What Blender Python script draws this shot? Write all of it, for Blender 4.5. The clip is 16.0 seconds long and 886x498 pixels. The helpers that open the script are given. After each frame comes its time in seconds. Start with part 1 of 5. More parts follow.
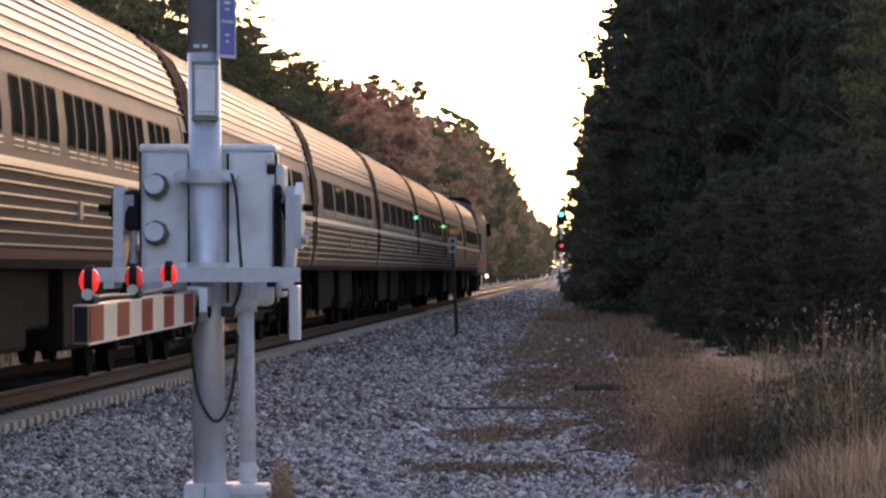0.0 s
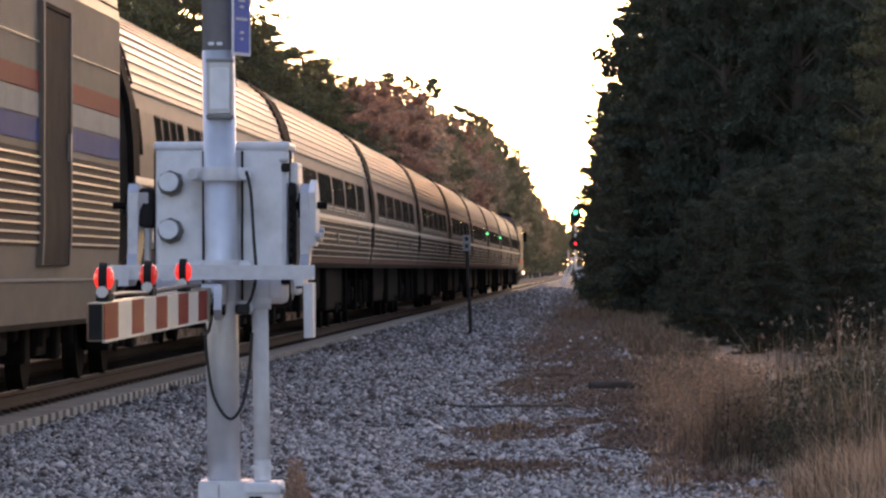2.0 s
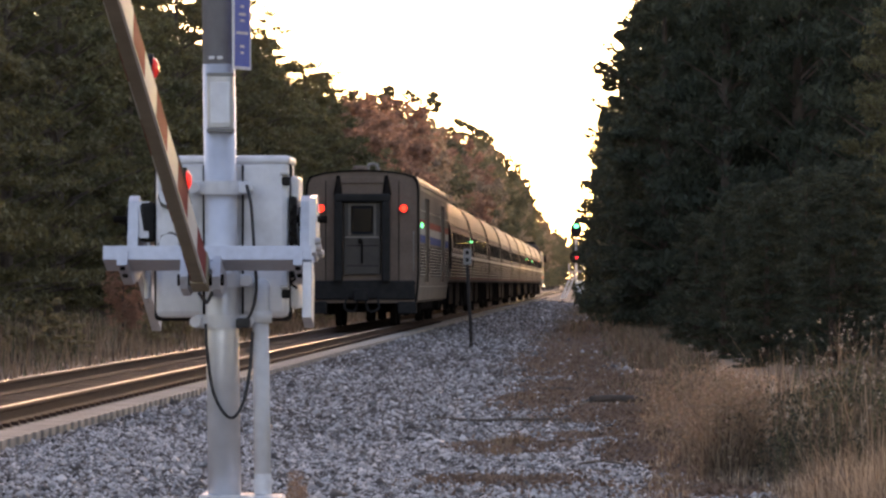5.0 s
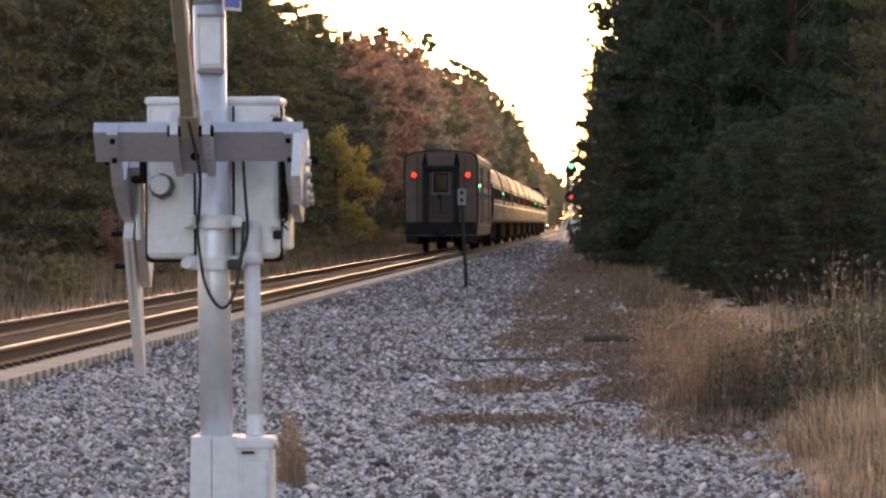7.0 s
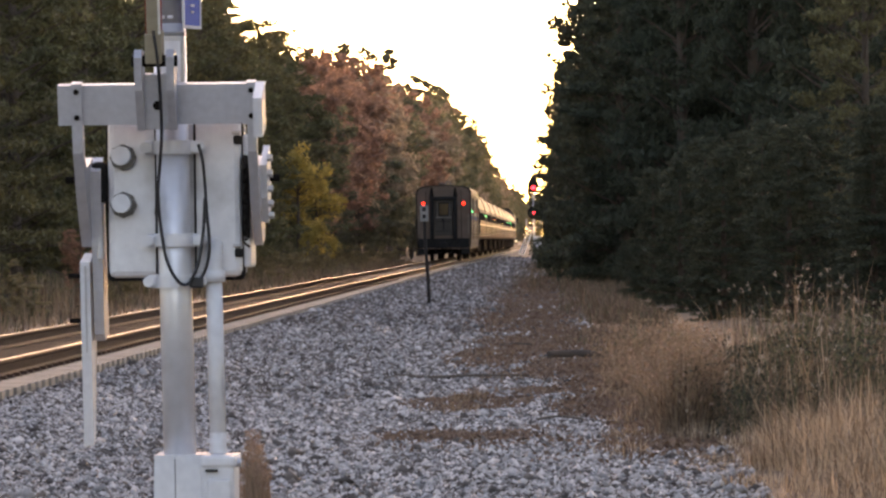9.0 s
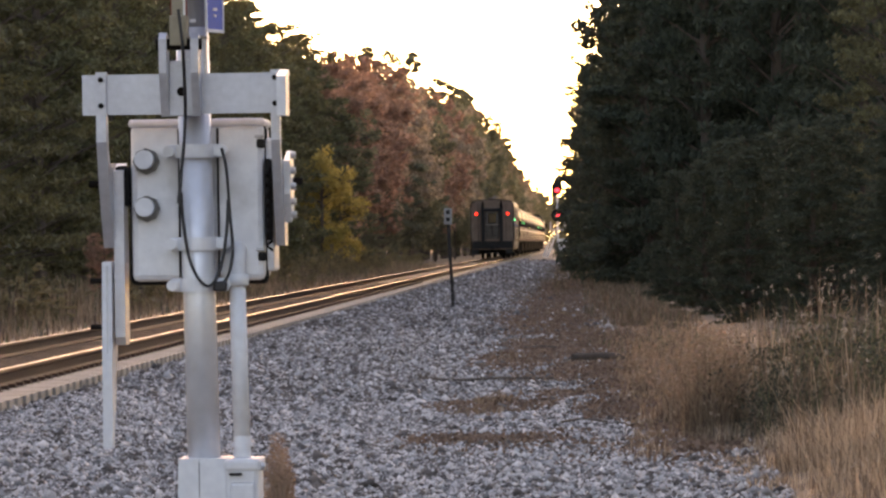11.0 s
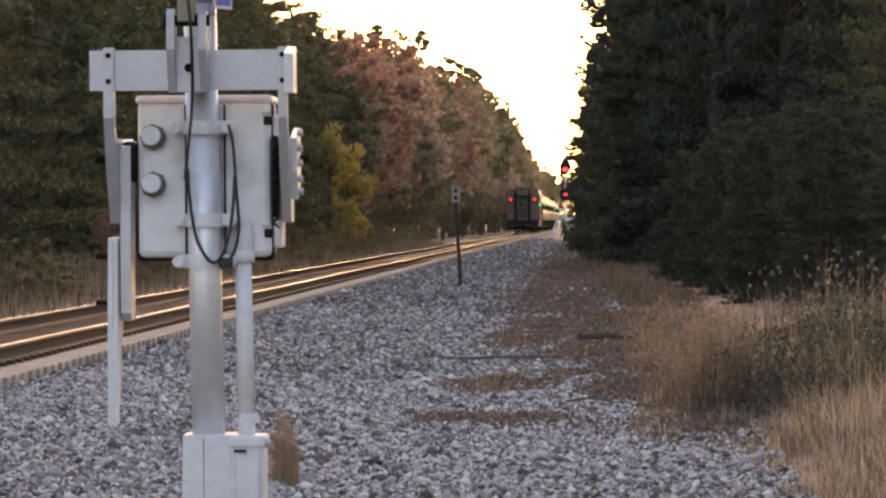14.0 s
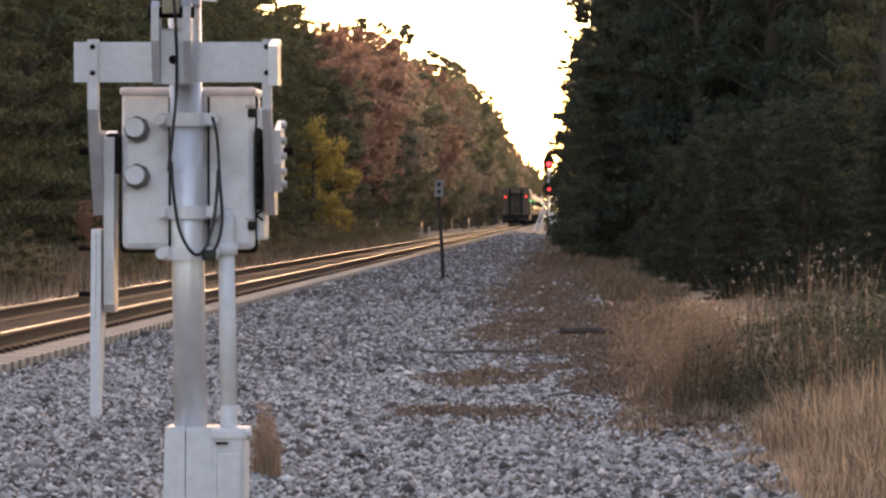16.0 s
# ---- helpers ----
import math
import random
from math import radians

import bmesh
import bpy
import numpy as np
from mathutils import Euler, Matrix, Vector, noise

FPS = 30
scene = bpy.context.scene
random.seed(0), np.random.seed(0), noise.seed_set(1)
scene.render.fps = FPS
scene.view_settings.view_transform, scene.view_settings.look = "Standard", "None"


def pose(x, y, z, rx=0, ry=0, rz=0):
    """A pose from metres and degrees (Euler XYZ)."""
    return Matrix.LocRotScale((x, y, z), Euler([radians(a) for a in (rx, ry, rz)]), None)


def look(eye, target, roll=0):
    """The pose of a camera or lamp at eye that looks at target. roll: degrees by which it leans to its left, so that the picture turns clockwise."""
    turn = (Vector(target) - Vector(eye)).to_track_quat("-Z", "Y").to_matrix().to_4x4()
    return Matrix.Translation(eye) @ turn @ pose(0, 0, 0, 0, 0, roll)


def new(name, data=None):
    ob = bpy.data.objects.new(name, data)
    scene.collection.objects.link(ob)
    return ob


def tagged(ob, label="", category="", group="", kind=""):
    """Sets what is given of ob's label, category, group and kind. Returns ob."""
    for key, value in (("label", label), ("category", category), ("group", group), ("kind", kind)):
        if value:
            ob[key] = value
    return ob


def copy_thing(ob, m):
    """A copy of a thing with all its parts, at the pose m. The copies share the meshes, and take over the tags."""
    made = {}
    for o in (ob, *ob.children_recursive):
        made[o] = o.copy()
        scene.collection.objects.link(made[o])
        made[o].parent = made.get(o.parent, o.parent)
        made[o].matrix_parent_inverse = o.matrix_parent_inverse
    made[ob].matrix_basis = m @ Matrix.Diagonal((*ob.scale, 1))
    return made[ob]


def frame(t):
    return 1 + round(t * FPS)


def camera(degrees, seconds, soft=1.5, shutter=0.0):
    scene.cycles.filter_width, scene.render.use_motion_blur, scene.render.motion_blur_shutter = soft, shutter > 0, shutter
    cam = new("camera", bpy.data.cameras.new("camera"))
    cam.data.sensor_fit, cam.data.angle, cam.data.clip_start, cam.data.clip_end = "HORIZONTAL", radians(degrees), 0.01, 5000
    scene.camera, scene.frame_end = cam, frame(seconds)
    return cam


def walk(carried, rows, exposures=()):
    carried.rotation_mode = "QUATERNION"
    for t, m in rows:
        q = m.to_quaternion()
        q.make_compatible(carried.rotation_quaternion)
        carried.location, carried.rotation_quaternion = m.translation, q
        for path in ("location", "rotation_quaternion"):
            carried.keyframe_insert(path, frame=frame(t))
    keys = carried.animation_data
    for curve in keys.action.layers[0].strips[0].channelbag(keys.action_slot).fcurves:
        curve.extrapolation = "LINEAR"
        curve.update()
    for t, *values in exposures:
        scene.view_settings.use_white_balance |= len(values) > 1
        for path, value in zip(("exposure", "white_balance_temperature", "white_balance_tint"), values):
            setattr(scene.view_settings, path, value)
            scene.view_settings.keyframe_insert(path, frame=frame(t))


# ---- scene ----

# Telephoto view along a railway line at dusk. World: y runs along the track, z up, metres.
EYE_Z = 1.62
TRACK_X, RAIL_Z = -6.41, 0.45
cam = camera(10.728, 16.0, soft=2.5)
# seconds, turn to the left, tilt up, lean (degrees), sway to the side (metres)
PATH = [
    (0.0, 1.751, 0.274, -0.02, 0.000),
    (0.5, 1.798, 0.201, 0.08, 0.000),
    (1.0, 1.893, 0.180, 0.08, 0.000),
    (1.5, 1.937, 0.190, 0.10, 0.000),
    (2.0, 1.920, 0.247, 0.03, -0.002),
    (2.5, 1.993, 0.309, 0.06, -0.004),
    (3.0, 2.141, 0.275, 0.04, -0.006),
    (3.5, 1.983, 0.369, 0.03, -0.008),
    (3.7, 2.028, 0.418, 0.00, -0.007),
    (5.8, 1.880, 0.400, 0.00, 0.004),
    (6.0, 2.427, 0.154, -0.13, 0.006),
    (6.5, 2.003, 0.210, -0.14, 0.010),
    (7.0, 1.872, -0.310, -0.21, 0.015),
    (7.5, 1.587, -0.194, -0.09, 0.016),
    (8.0, 1.301, 0.213, -0.37, 0.017),
    (8.5, 1.208, 0.060, -0.54, 0.017),
    (9.0, 1.419, -0.114, -0.65, 0.018),
    (9.2, 1.596, -0.100, -0.65, 0.018),
    (11.3, 1.709, -0.064, -0.83, 0.021),
    (11.5, 1.778, -0.036, -0.67, 0.021),
    (12.0, 1.721, 0.001, -0.85, 0.022),
    (12.5, 1.711, 0.012, -0.54, 0.023),
    (13.0, 1.437, 0.012, -0.57, 0.025),
    (13.5, 1.795, -0.208, -0.29, 0.026),
    (14.0, 1.806, -0.337, -0.37, 0.027),
    (14.5, 1.361, -0.210, -0.04, 0.027),
    (15.0, 1.474, -0.357, -0.05, 0.026),
    (15.5, 1.488, -0.435, -0.00, 0.026),
    (16.0, 1.599, -0.413, 0.02, 0.026),
]
walk(cam, [(t, pose(side, 0, EYE_Z, 90 + up, 0, yaw) @ pose(0, 0, 0, 0, 0, roll)) for t, yaw, up, roll, side in PATH],
     exposures=[(0.0, 0.0, 6800, 30), (2.2, 0.04, 6950, 30), (3.5, 0.34, 7350, 30), (6.0, 0.06, 7700, 29), (7.0, 0.4, 8000, 29), (9.0, 0.36, 8050, 28), (16.0, 0.37, 8100, 28)])

# ---- world and light ----
world = bpy.data.worlds.new("dusk_sky")
scene.world = world
world.use_nodes = True
wn = world.node_tree
sky = wn.nodes.new("ShaderNodeTexSky")
sky.sky_type, sky.sun_disc = "NISHITA", False
sky.sun_elevation, sky.sun_rotation = radians(13.0), radians(0.0)
sky.air_density, sky.dust_density, sky.ozone_density = 1.0, 1.0, 1.0
wn.links.new(sky.outputs[0], wn.nodes["Background"].inputs[0])
wn.nodes["Background"].inputs[1].default_value = 0.42
sun = new("sun", bpy.data.lights.new("sun", "SUN"))
sun.data.energy, sun.data.angle, sun.data.color = 2.2, radians(12), (1.0, 0.58, 0.30)
sun.matrix_world = look((-12, 200, 20), (0, 0, 0))


# ---- materials ----
def material(name, color, color2=None, scale=8.0, rough=0.7, metal=0.0, bump=0.0, bump_scale=40.0, island=0.0, objrand=0.0,
             emit=None, emit_strength=0.0, leaf=0.0, spec=0.5, wear=None, wear_amount=0.0, stretch=(1, 1, 1)):
    """A procedural surface: two tones by coarse and fine noise, optional wear patches, bump and variation per piece."""
    m = bpy.data.materials.new(name)
    m.use_nodes = True
    n, l = m.node_tree.nodes, m.node_tree.links
    b = n["Principled BSDF"]
    b.inputs["Roughness"].default_value, b.inputs["Metallic"].default_value, b.inputs["Specular IOR Level"].default_value = rough, metal, spec
    co = n.new("ShaderNodeTexCoord")
    mp = n.new("ShaderNodeMapping")
    mp.inputs["Scale"].default_value = stretch
    l.new(co.outputs["Object"], mp.inputs["Vector"])
    color2 = color2 or tuple(c * 0.7 for c in color)

    def tex(sc, detail=4.0):
        t = n.new("ShaderNodeTexNoise")
        t.inputs["Scale"].default_value, t.inputs["Detail"].default_value = sc, detail
        l.new(mp.outputs[0], t.inputs["Vector"])
        return t

    def mix(fac, a, bb, kind="MIX"):
        x = n.new("ShaderNodeMix")
        x.data_type, x.blend_type = "RGBA", kind
        for sock, v in ((x.inputs[0], fac), (x.inputs[6], a), (x.inputs[7], bb)):
            if isinstance(v, (int, float)):
                sock.default_value = v
            elif isinstance(v, tuple):
                sock.default_value = (*v, 1)
            else:
                l.new(v, sock)
        return x.outputs[2]

    def ramp(v, lo, hi):
        r = n.new("ShaderNodeMapRange")
        r.inputs[1].default_value, r.inputs[2].default_value = lo, hi
        l.new(v, r.inputs[0])
        return r.outputs[0]

    out = mix(ramp(tex(scale).outputs[0], 0.35, 0.65), color, color2)
    out = mix(0.35, out, mix(tex(scale * 7, 2.0).outputs[0], tuple(c * 0.55 for c in color), tuple(min(1, c * 1.4) for c in color)))
    if wear:
        out = mix(ramp(tex(scale * 0.6, 6.0).outputs[0], 0.62 - wear_amount, 0.72 - wear_amount), out, wear)
    if island or objrand:
        src = n.new("ShaderNodeNewGeometry").outputs["Random Per Island"] if island else n.new("ShaderNodeObjectInfo").outputs["Random"]
        r = n.new("ShaderNodeMapRange")
        a = island or objrand
        r.inputs[3].default_value, r.inputs[4].default_value = 1 - a, 1 + a
        l.new(src, r.inputs[0])
        v = n.new("ShaderNodeHueSaturation")
        l.new(r.outputs[0], v.inputs["Value"])
        l.new(out, v.inputs["Color"])
        out = v.outputs[0]
    l.new(out, b.inputs["Base Color"])
    if leaf:
        tr = n.new("ShaderNodeBsdfTranslucent")
        l.new(out, tr.inputs[0])
        mx = n.new("ShaderNodeMixShader")
        mx.inputs[0].default_value = leaf
        l.new(b.outputs[0], mx.inputs[1])
        l.new(tr.outputs[0], mx.inputs[2])
        l.new(mx.outputs[0], n["Material Output"].inputs[0])
    if bump:
        bp = n.new("ShaderNodeBump")
        bp.inputs["Strength"].default_value, bp.inputs["Distance"].default_value = bump, 0.02
        l.new(tex(bump_scale, 5.0).outputs[0], bp.inputs["Height"])
        l.new(bp.outputs[0], b.inputs["Normal"])
    if emit:
        b.inputs["Emission Color"].default_value, b.inputs["Emission Strength"].default_value = (*emit, 1), emit_strength
    return m


M = dict(
    soil=material("gravel_soil", (0.134, 0.120, 0.110), (0.098, 0.084, 0.073), 0.6, 0.95, bump=0.8, bump_scale=14, wear=(0.17, 0.12, 0.075), wear_amount=0.06),
    stone=material("grey_ballast_stone", (0.29, 0.276, 0.268), (0.22, 0.209, 0.204), 6, 0.85, island=0.6),
    stone_pale=material("pale_ballast_stone", (0.54, 0.505, 0.485), (0.45, 0.415, 0.40), 6, 0.85, island=0.35),
    stone_dark=material("brown_ballast_stone", (0.11, 0.09, 0.078), (0.08, 0.068, 0.062), 6, 0.9, island=0.5),
    verge=material("dry_verge", (0.13, 0.085, 0.055), (0.09, 0.062, 0.042), 0.7, 0.95, bump=1.0, bump_scale=9),
    rail_side=material("rusty_rail", (0.055, 0.032, 0.023), (0.035, 0.022, 0.017), 9, 0.8, bump=0.3, spec=0.10),
    rail_top=material("polished_rail_head", (0.30, 0.27, 0.24), (0.24, 0.215, 0.19), 5, 0.5, 0.8),
    fines=material("pale_fines", (0.33, 0.28, 0.235), (0.26, 0.22, 0.185), 1.5, 0.95, bump=0.5, bump_scale=30),
    tie_dark=material("oily_tie", (0.055, 0.042, 0.034), (0.08, 0.062, 0.05), 5, 0.9, bump=0.3, objrand=0.2, spec=0.10),
    concrete=material("concrete_tie", (0.36, 0.31, 0.26), (0.28, 0.24, 0.20), 5, 0.9, bump=0.3, objrand=0.12),
    # side steel darkened in colour for the dim woods it mirrors
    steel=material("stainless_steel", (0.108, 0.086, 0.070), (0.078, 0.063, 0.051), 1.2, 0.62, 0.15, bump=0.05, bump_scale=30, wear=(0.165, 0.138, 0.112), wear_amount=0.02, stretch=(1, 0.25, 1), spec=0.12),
    # the same steel, paler and warmer to hold the sky's glow on roofs
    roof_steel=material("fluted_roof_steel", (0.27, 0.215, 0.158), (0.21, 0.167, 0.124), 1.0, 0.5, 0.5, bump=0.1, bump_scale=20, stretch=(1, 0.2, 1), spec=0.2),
    silver=material("silver_paint", (0.23, 0.205, 0.18), (0.18, 0.16, 0.14), 1.5, 0.5, 0.3, wear=(0.25, 0.2, 0.16), wear_amount=0.03, spec=0.25),
    end_steel=material("grimy_end_sheet", (0.165, 0.117, 0.090), (0.118, 0.086, 0.068), 2.0, 0.65, 0.0, bump=0.1, spec=0.10),
    black=material("black_rubber", (0.018, 0.017, 0.017), (0.03, 0.028, 0.026), 6, 0.75, spec=0.10),
    under=material("brake_dust_steel", (0.012, 0.010, 0.009), (0.020, 0.016, 0.014), 4, 0.9, bump=0.3, spec=0.02),
    glass=material("dark_window_glass", (0.010, 0.010, 0.011), (0.014, 0.013, 0.013), 3, 0.05, spec=0.35),
    # flutes made paler than the sides: the light they catch is coloured in
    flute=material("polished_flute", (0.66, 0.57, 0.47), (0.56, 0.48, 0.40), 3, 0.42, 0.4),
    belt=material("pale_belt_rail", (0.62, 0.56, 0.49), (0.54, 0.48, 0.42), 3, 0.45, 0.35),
    sill_red=material("faded_sill_stripe", (0.17, 0.075, 0.06), (0.135, 0.065, 0.052), 3, 0.7, spec=0.04),
    curtain=material("grey_window_blind", (0.028, 0.025, 0.023), None, 3, 0.8, spec=0.0),
    bag_side=material("dull_stainless_sheet", (0.19, 0.152, 0.117), (0.152, 0.122, 0.095), 0.8, 0.7, 0.05, bump=0.08, bump_scale=6, wear=(0.22, 0.185, 0.16), wear_amount=0.03, stretch=(1, 0.4, 1), spec=0.08),
    door_dark=material("dark_loading_door", (0.035, 0.028, 0.024), (0.055, 0.044, 0.037), 3, 0.8, spec=0.02),
    # dark brown puts the shade between the flutes into the sheet's colour
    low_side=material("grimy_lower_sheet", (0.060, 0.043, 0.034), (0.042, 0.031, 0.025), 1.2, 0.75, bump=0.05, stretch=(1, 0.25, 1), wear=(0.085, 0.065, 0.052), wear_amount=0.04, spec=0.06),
    end_rim=material("dull_window_rim", (0.16, 0.14, 0.12), (0.12, 0.105, 0.09), 3, 0.6, spec=0.2),
    end_door=material("dull_end_door", (0.075, 0.064, 0.055), (0.055, 0.047, 0.041), 3, 0.65, bump=0.1, spec=0.15),
    # collar steel darkened to draw the shadow outline round each plug
    collar=material("oily_steel_collar", (0.13, 0.125, 0.12), (0.09, 0.087, 0.085), 9, 0.5, 0.5),
    plate_grey=material("weathered_plate", (0.25, 0.24, 0.22), (0.18, 0.17, 0.16), 8, 0.7),
    red_stripe=material("faded_red_stripe", (0.30, 0.075, 0.05), (0.25, 0.07, 0.048), 2, 0.7, spec=0.04),
    white_stripe=material("faded_white_stripe", (0.38, 0.34, 0.29), (0.32, 0.28, 0.24), 2, 0.7, spec=0.04),
    blue_stripe=material("faded_blue_stripe", (0.06, 0.085, 0.21), (0.055, 0.075, 0.17), 2, 0.7, spec=0.04),
    loco=material("locomotive_paint", (0.10, 0.095, 0.095), (0.08, 0.075, 0.075), 2, 0.6, spec=0.12),
    alu=material("aluminium_paint", (0.70, 0.705, 0.735), (0.62, 0.625, 0.655), 3.0, 0.45, 0.12, bump=0.06, bump_scale=60, wear=(0.42, 0.41, 0.41), wear_amount=0.06),
    mast_grey=material("dull_mast_paint", (0.36, 0.365, 0.385), (0.29, 0.295, 0.31), 4.0, 0.55, 0.1, bump=0.06, bump_scale=40, wear=(0.24, 0.23, 0.22), wear_amount=0.03),
    mast_paint=material("bright_mast_paint", (0.63, 0.635, 0.665), (0.55, 0.555, 0.585), 2.0, 0.36, 0.45, bump=0.05, bump_scale=50, wear=(0.60, 0.60, 0.61), wear_amount=0.03),
    alu_white=material("white_grey_paint", (0.70, 0.71, 0.74), (0.62, 0.63, 0.66), 3.5, 0.75, 0.0, bump=0.08, bump_scale=50, wear=(0.45, 0.42, 0.38), wear_amount=0.02, spec=0.08),
    channel=material("galvanised_channel", (0.54, 0.545, 0.58), (0.47, 0.475, 0.51), 5, 0.5, 0.55, bump=0.04),
    galv=material("galvanised_steel", (0.50, 0.50, 0.51), (0.42, 0.42, 0.43), 7, 0.42, 0.6, bump=0.05),
    cable=material("black_cable", (0.02, 0.02, 0.022), None, 20, 0.55),
    arm_red=material("reflective_red", (0.25, 0.026, 0.018), (0.21, 0.025, 0.018), 6, 0.55, spec=0.06),
    arm_white=material("reflective_white", (0.72, 0.68, 0.62), (0.64, 0.6, 0.54), 6, 0.45, spec=0.15),
    arm_brown=material("weathered_arm_back", (0.30, 0.25, 0.17), (0.22, 0.18, 0.12), 5, 0.6),
    lens_red=material("lit_red_lens", (0.5, 0.03, 0.02), None, 5, 0.2, emit=(1.0, 0.04, 0.028), emit_strength=0.95),
    lens_dim=material("dim_red_lens", (0.4, 0.04, 0.03), None, 5, 0.2, emit=(1.0, 0.04, 0.028), emit_strength=0.35),
    marker=material("lit_marker_lamp", (0.6, 0.05, 0.03), None, 5, 0.2, emit=(1.0, 0.028, 0.010), emit_strength=3.6),
    green_lamp=material("lit_green_lamp", (0.05, 0.5, 0.2), None, 5, 0.2, emit=(0.05, 1.0, 0.35), emit_strength=3.0),
    signal_red=material("lit_red_signal", (0.6, 0.03, 0.03), None, 5, 0.2, emit=(1.0, 0.03, 0.05), emit_strength=6.0),
    signal_green=material("lit_green_signal", (0.03, 0.6, 0.3), None, 5, 0.2, emit=(0.02, 1.0, 0.45), emit_strength=5.0),
    white_lamp=material("lit_white_lamp", (0.8, 0.75, 0.6), None, 5, 0.2, emit=(1.0, 0.85, 0.55), emit_strength=3.0),
    sign_blue=material("blue_sign_face", (0.05, 0.11, 0.50), (0.045, 0.1, 0.45), 6, 0.4),
    sign_white=material("white_sign_legend", (0.8, 0.8, 0.82), None, 6, 0.5),
    post_wood=material("tarred_post", (0.03, 0.026, 0.024), (0.045, 0.038, 0.034), 6, 0.9, bump=0.4, spec=0.1),
    wood=material("weathered_wood", (0.13, 0.10, 0.08), (0.08, 0.065, 0.05), 6, 0.9, bump=0.4),
    bark=material("pine_bark", (0.09, 0.065, 0.05), (0.05, 0.038, 0.03), 5, 0.95, bump=0.6),
    pine=material("pine_needles", (0.095, 0.096, 0.042), (0.145, 0.128, 0.056), 0.35, 0.7, island=0.38, leaf=0.30),
    # grey-green needles paled so that distance haze sits in the colour
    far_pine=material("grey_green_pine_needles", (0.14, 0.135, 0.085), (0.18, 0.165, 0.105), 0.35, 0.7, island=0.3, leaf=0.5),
    olive_pine=material("olive_pine_needles", (0.12, 0.105, 0.045), (0.085, 0.082, 0.036), 0.4, 0.7, island=0.38, leaf=0.35),
    brush_leaf=material("brush_leaves", (0.25, 0.205, 0.115), (0.18, 0.155, 0.085), 0.8, 0.8, island=0.34, leaf=0.50),
    pale_straw=material("pale_straw_grass", (0.52, 0.385, 0.265), (0.43, 0.315, 0.215), 0.8, 0.85, island=0.22, leaf=0.30),
    plume=material("red_brown_plume", (0.34, 0.23, 0.165), (0.26, 0.18, 0.13), 2, 0.9, island=0.22, leaf=0.30),
    cedar=material("cedar_needles", (0.043, 0.054, 0.037), (0.078, 0.083, 0.052), 0.5, 0.75, island=0.34, leaf=0.22, spec=0.20),
    # rust, tan and olive lifted and greyed to imitate haze over the woods
    rust_leaf=material("rust_autumn_leaves", (0.36, 0.205, 0.145), (0.29, 0.195, 0.14), 0.4, 0.7, island=0.28, leaf=0.62),
    tan_leaf=material("tan_autumn_leaves", (0.38, 0.29, 0.205), (0.31, 0.24, 0.17), 0.4, 0.7, island=0.28, leaf=0.62),
    olive_leaf=material("olive_leaves", (0.18, 0.17, 0.10), (0.21, 0.185, 0.11), 0.4, 0.7, island=0.30, leaf=0.60),
    gold_leaf=material("yellow_autumn_leaves", (0.42, 0.31, 0.085), (0.33, 0.245, 0.075), 0.4, 0.7, island=0.28, leaf=0.60),
    straw=material("dry_straw_grass", (0.29, 0.215, 0.145), (0.21, 0.155, 0.105), 0.8, 0.85, island=0.30, leaf=0.30),
    brown_weed=material("brown_weed", (0.15, 0.10, 0.068), (0.10, 0.07, 0.05), 0.8, 0.9, island=0.30, leaf=0.20),
    green_weed=material("olive_green_weed", (0.10, 0.105, 0.055), (0.075, 0.08, 0.04), 0.8, 0.85, island=0.30, leaf=0.20),
    # green darkened to stand for shade in among the weeds
    shade_weed=material("dark_green_weed", (0.062, 0.062, 0.042), (0.046, 0.046, 0.032), 0.9, 0.85, island=0.35, leaf=0.12, spec=0.2),
    fluff=material("pale_seed_fluff", (0.37, 0.32, 0.265), (0.30, 0.26, 0.215), 3, 0.95, island=0.19, leaf=0.40),
    dead_leaf=material("dead_red_brown_leaves", (0.235, 0.145, 0.10), (0.155, 0.10, 0.07), 3, 0.9, island=0.4),
)


# ---- mesh helpers ----
def part(name, bm, mat, parent=None, label=""):
    me = bpy.data.meshes.new(name)
    bm.to_mesh(me)
    bm.free()
    me.materials.append(mat)
    ob = new(name, me)
    if parent:
        ob.parent = parent
    if label:
        ob["label"] = label
    return ob


def share(ob, parent, loc=None, name=None):
    """Another object on the same mesh."""
    o = new(name or ob.name.split(".")[0], ob.data)
    o.parent = parent
    o.matrix_basis = ob.matrix_basis if loc is None else Matrix.Translation(loc)
    return o


def smooth(ob):
    ob.data.polygons.foreach_set("use_smooth", [True] * len(ob.data.polygons))
    return ob


def box(bm, x0, x1, y0, y1, z0, z1, bevel=0.0):
    vs = bmesh.ops.create_cube(bm, size=1)["verts"]
    for v in vs:
        v.co = Vector((x0 + (v.co.x + 0.5) * (x1 - x0), y0 + (v.co.y + 0.5) * (y1 - y0), z0 + (v.co.z + 0.5) * (z1 - z0)))
    if bevel:
        es = list({e for v in vs for e in v.link_edges})
        bmesh.ops.bevel(bm, geom=es, offset=bevel, segments=2, affect="EDGES", profile=0.5)
    return bm


def cyl(bm, a, b, r, r2=None, n=16, caps=True):
    a, b = Vector(a), Vector(b)
    m = Matrix.Translation((a + b) / 2) @ (b - a).to_track_quat("Z", "Y").to_matrix().to_4x4()
    bmesh.ops.create_cone(bm, cap_ends=caps, segments=n, radius1=r, radius2=r if r2 is None else r2, depth=(b - a).length, matrix=m)
    return bm


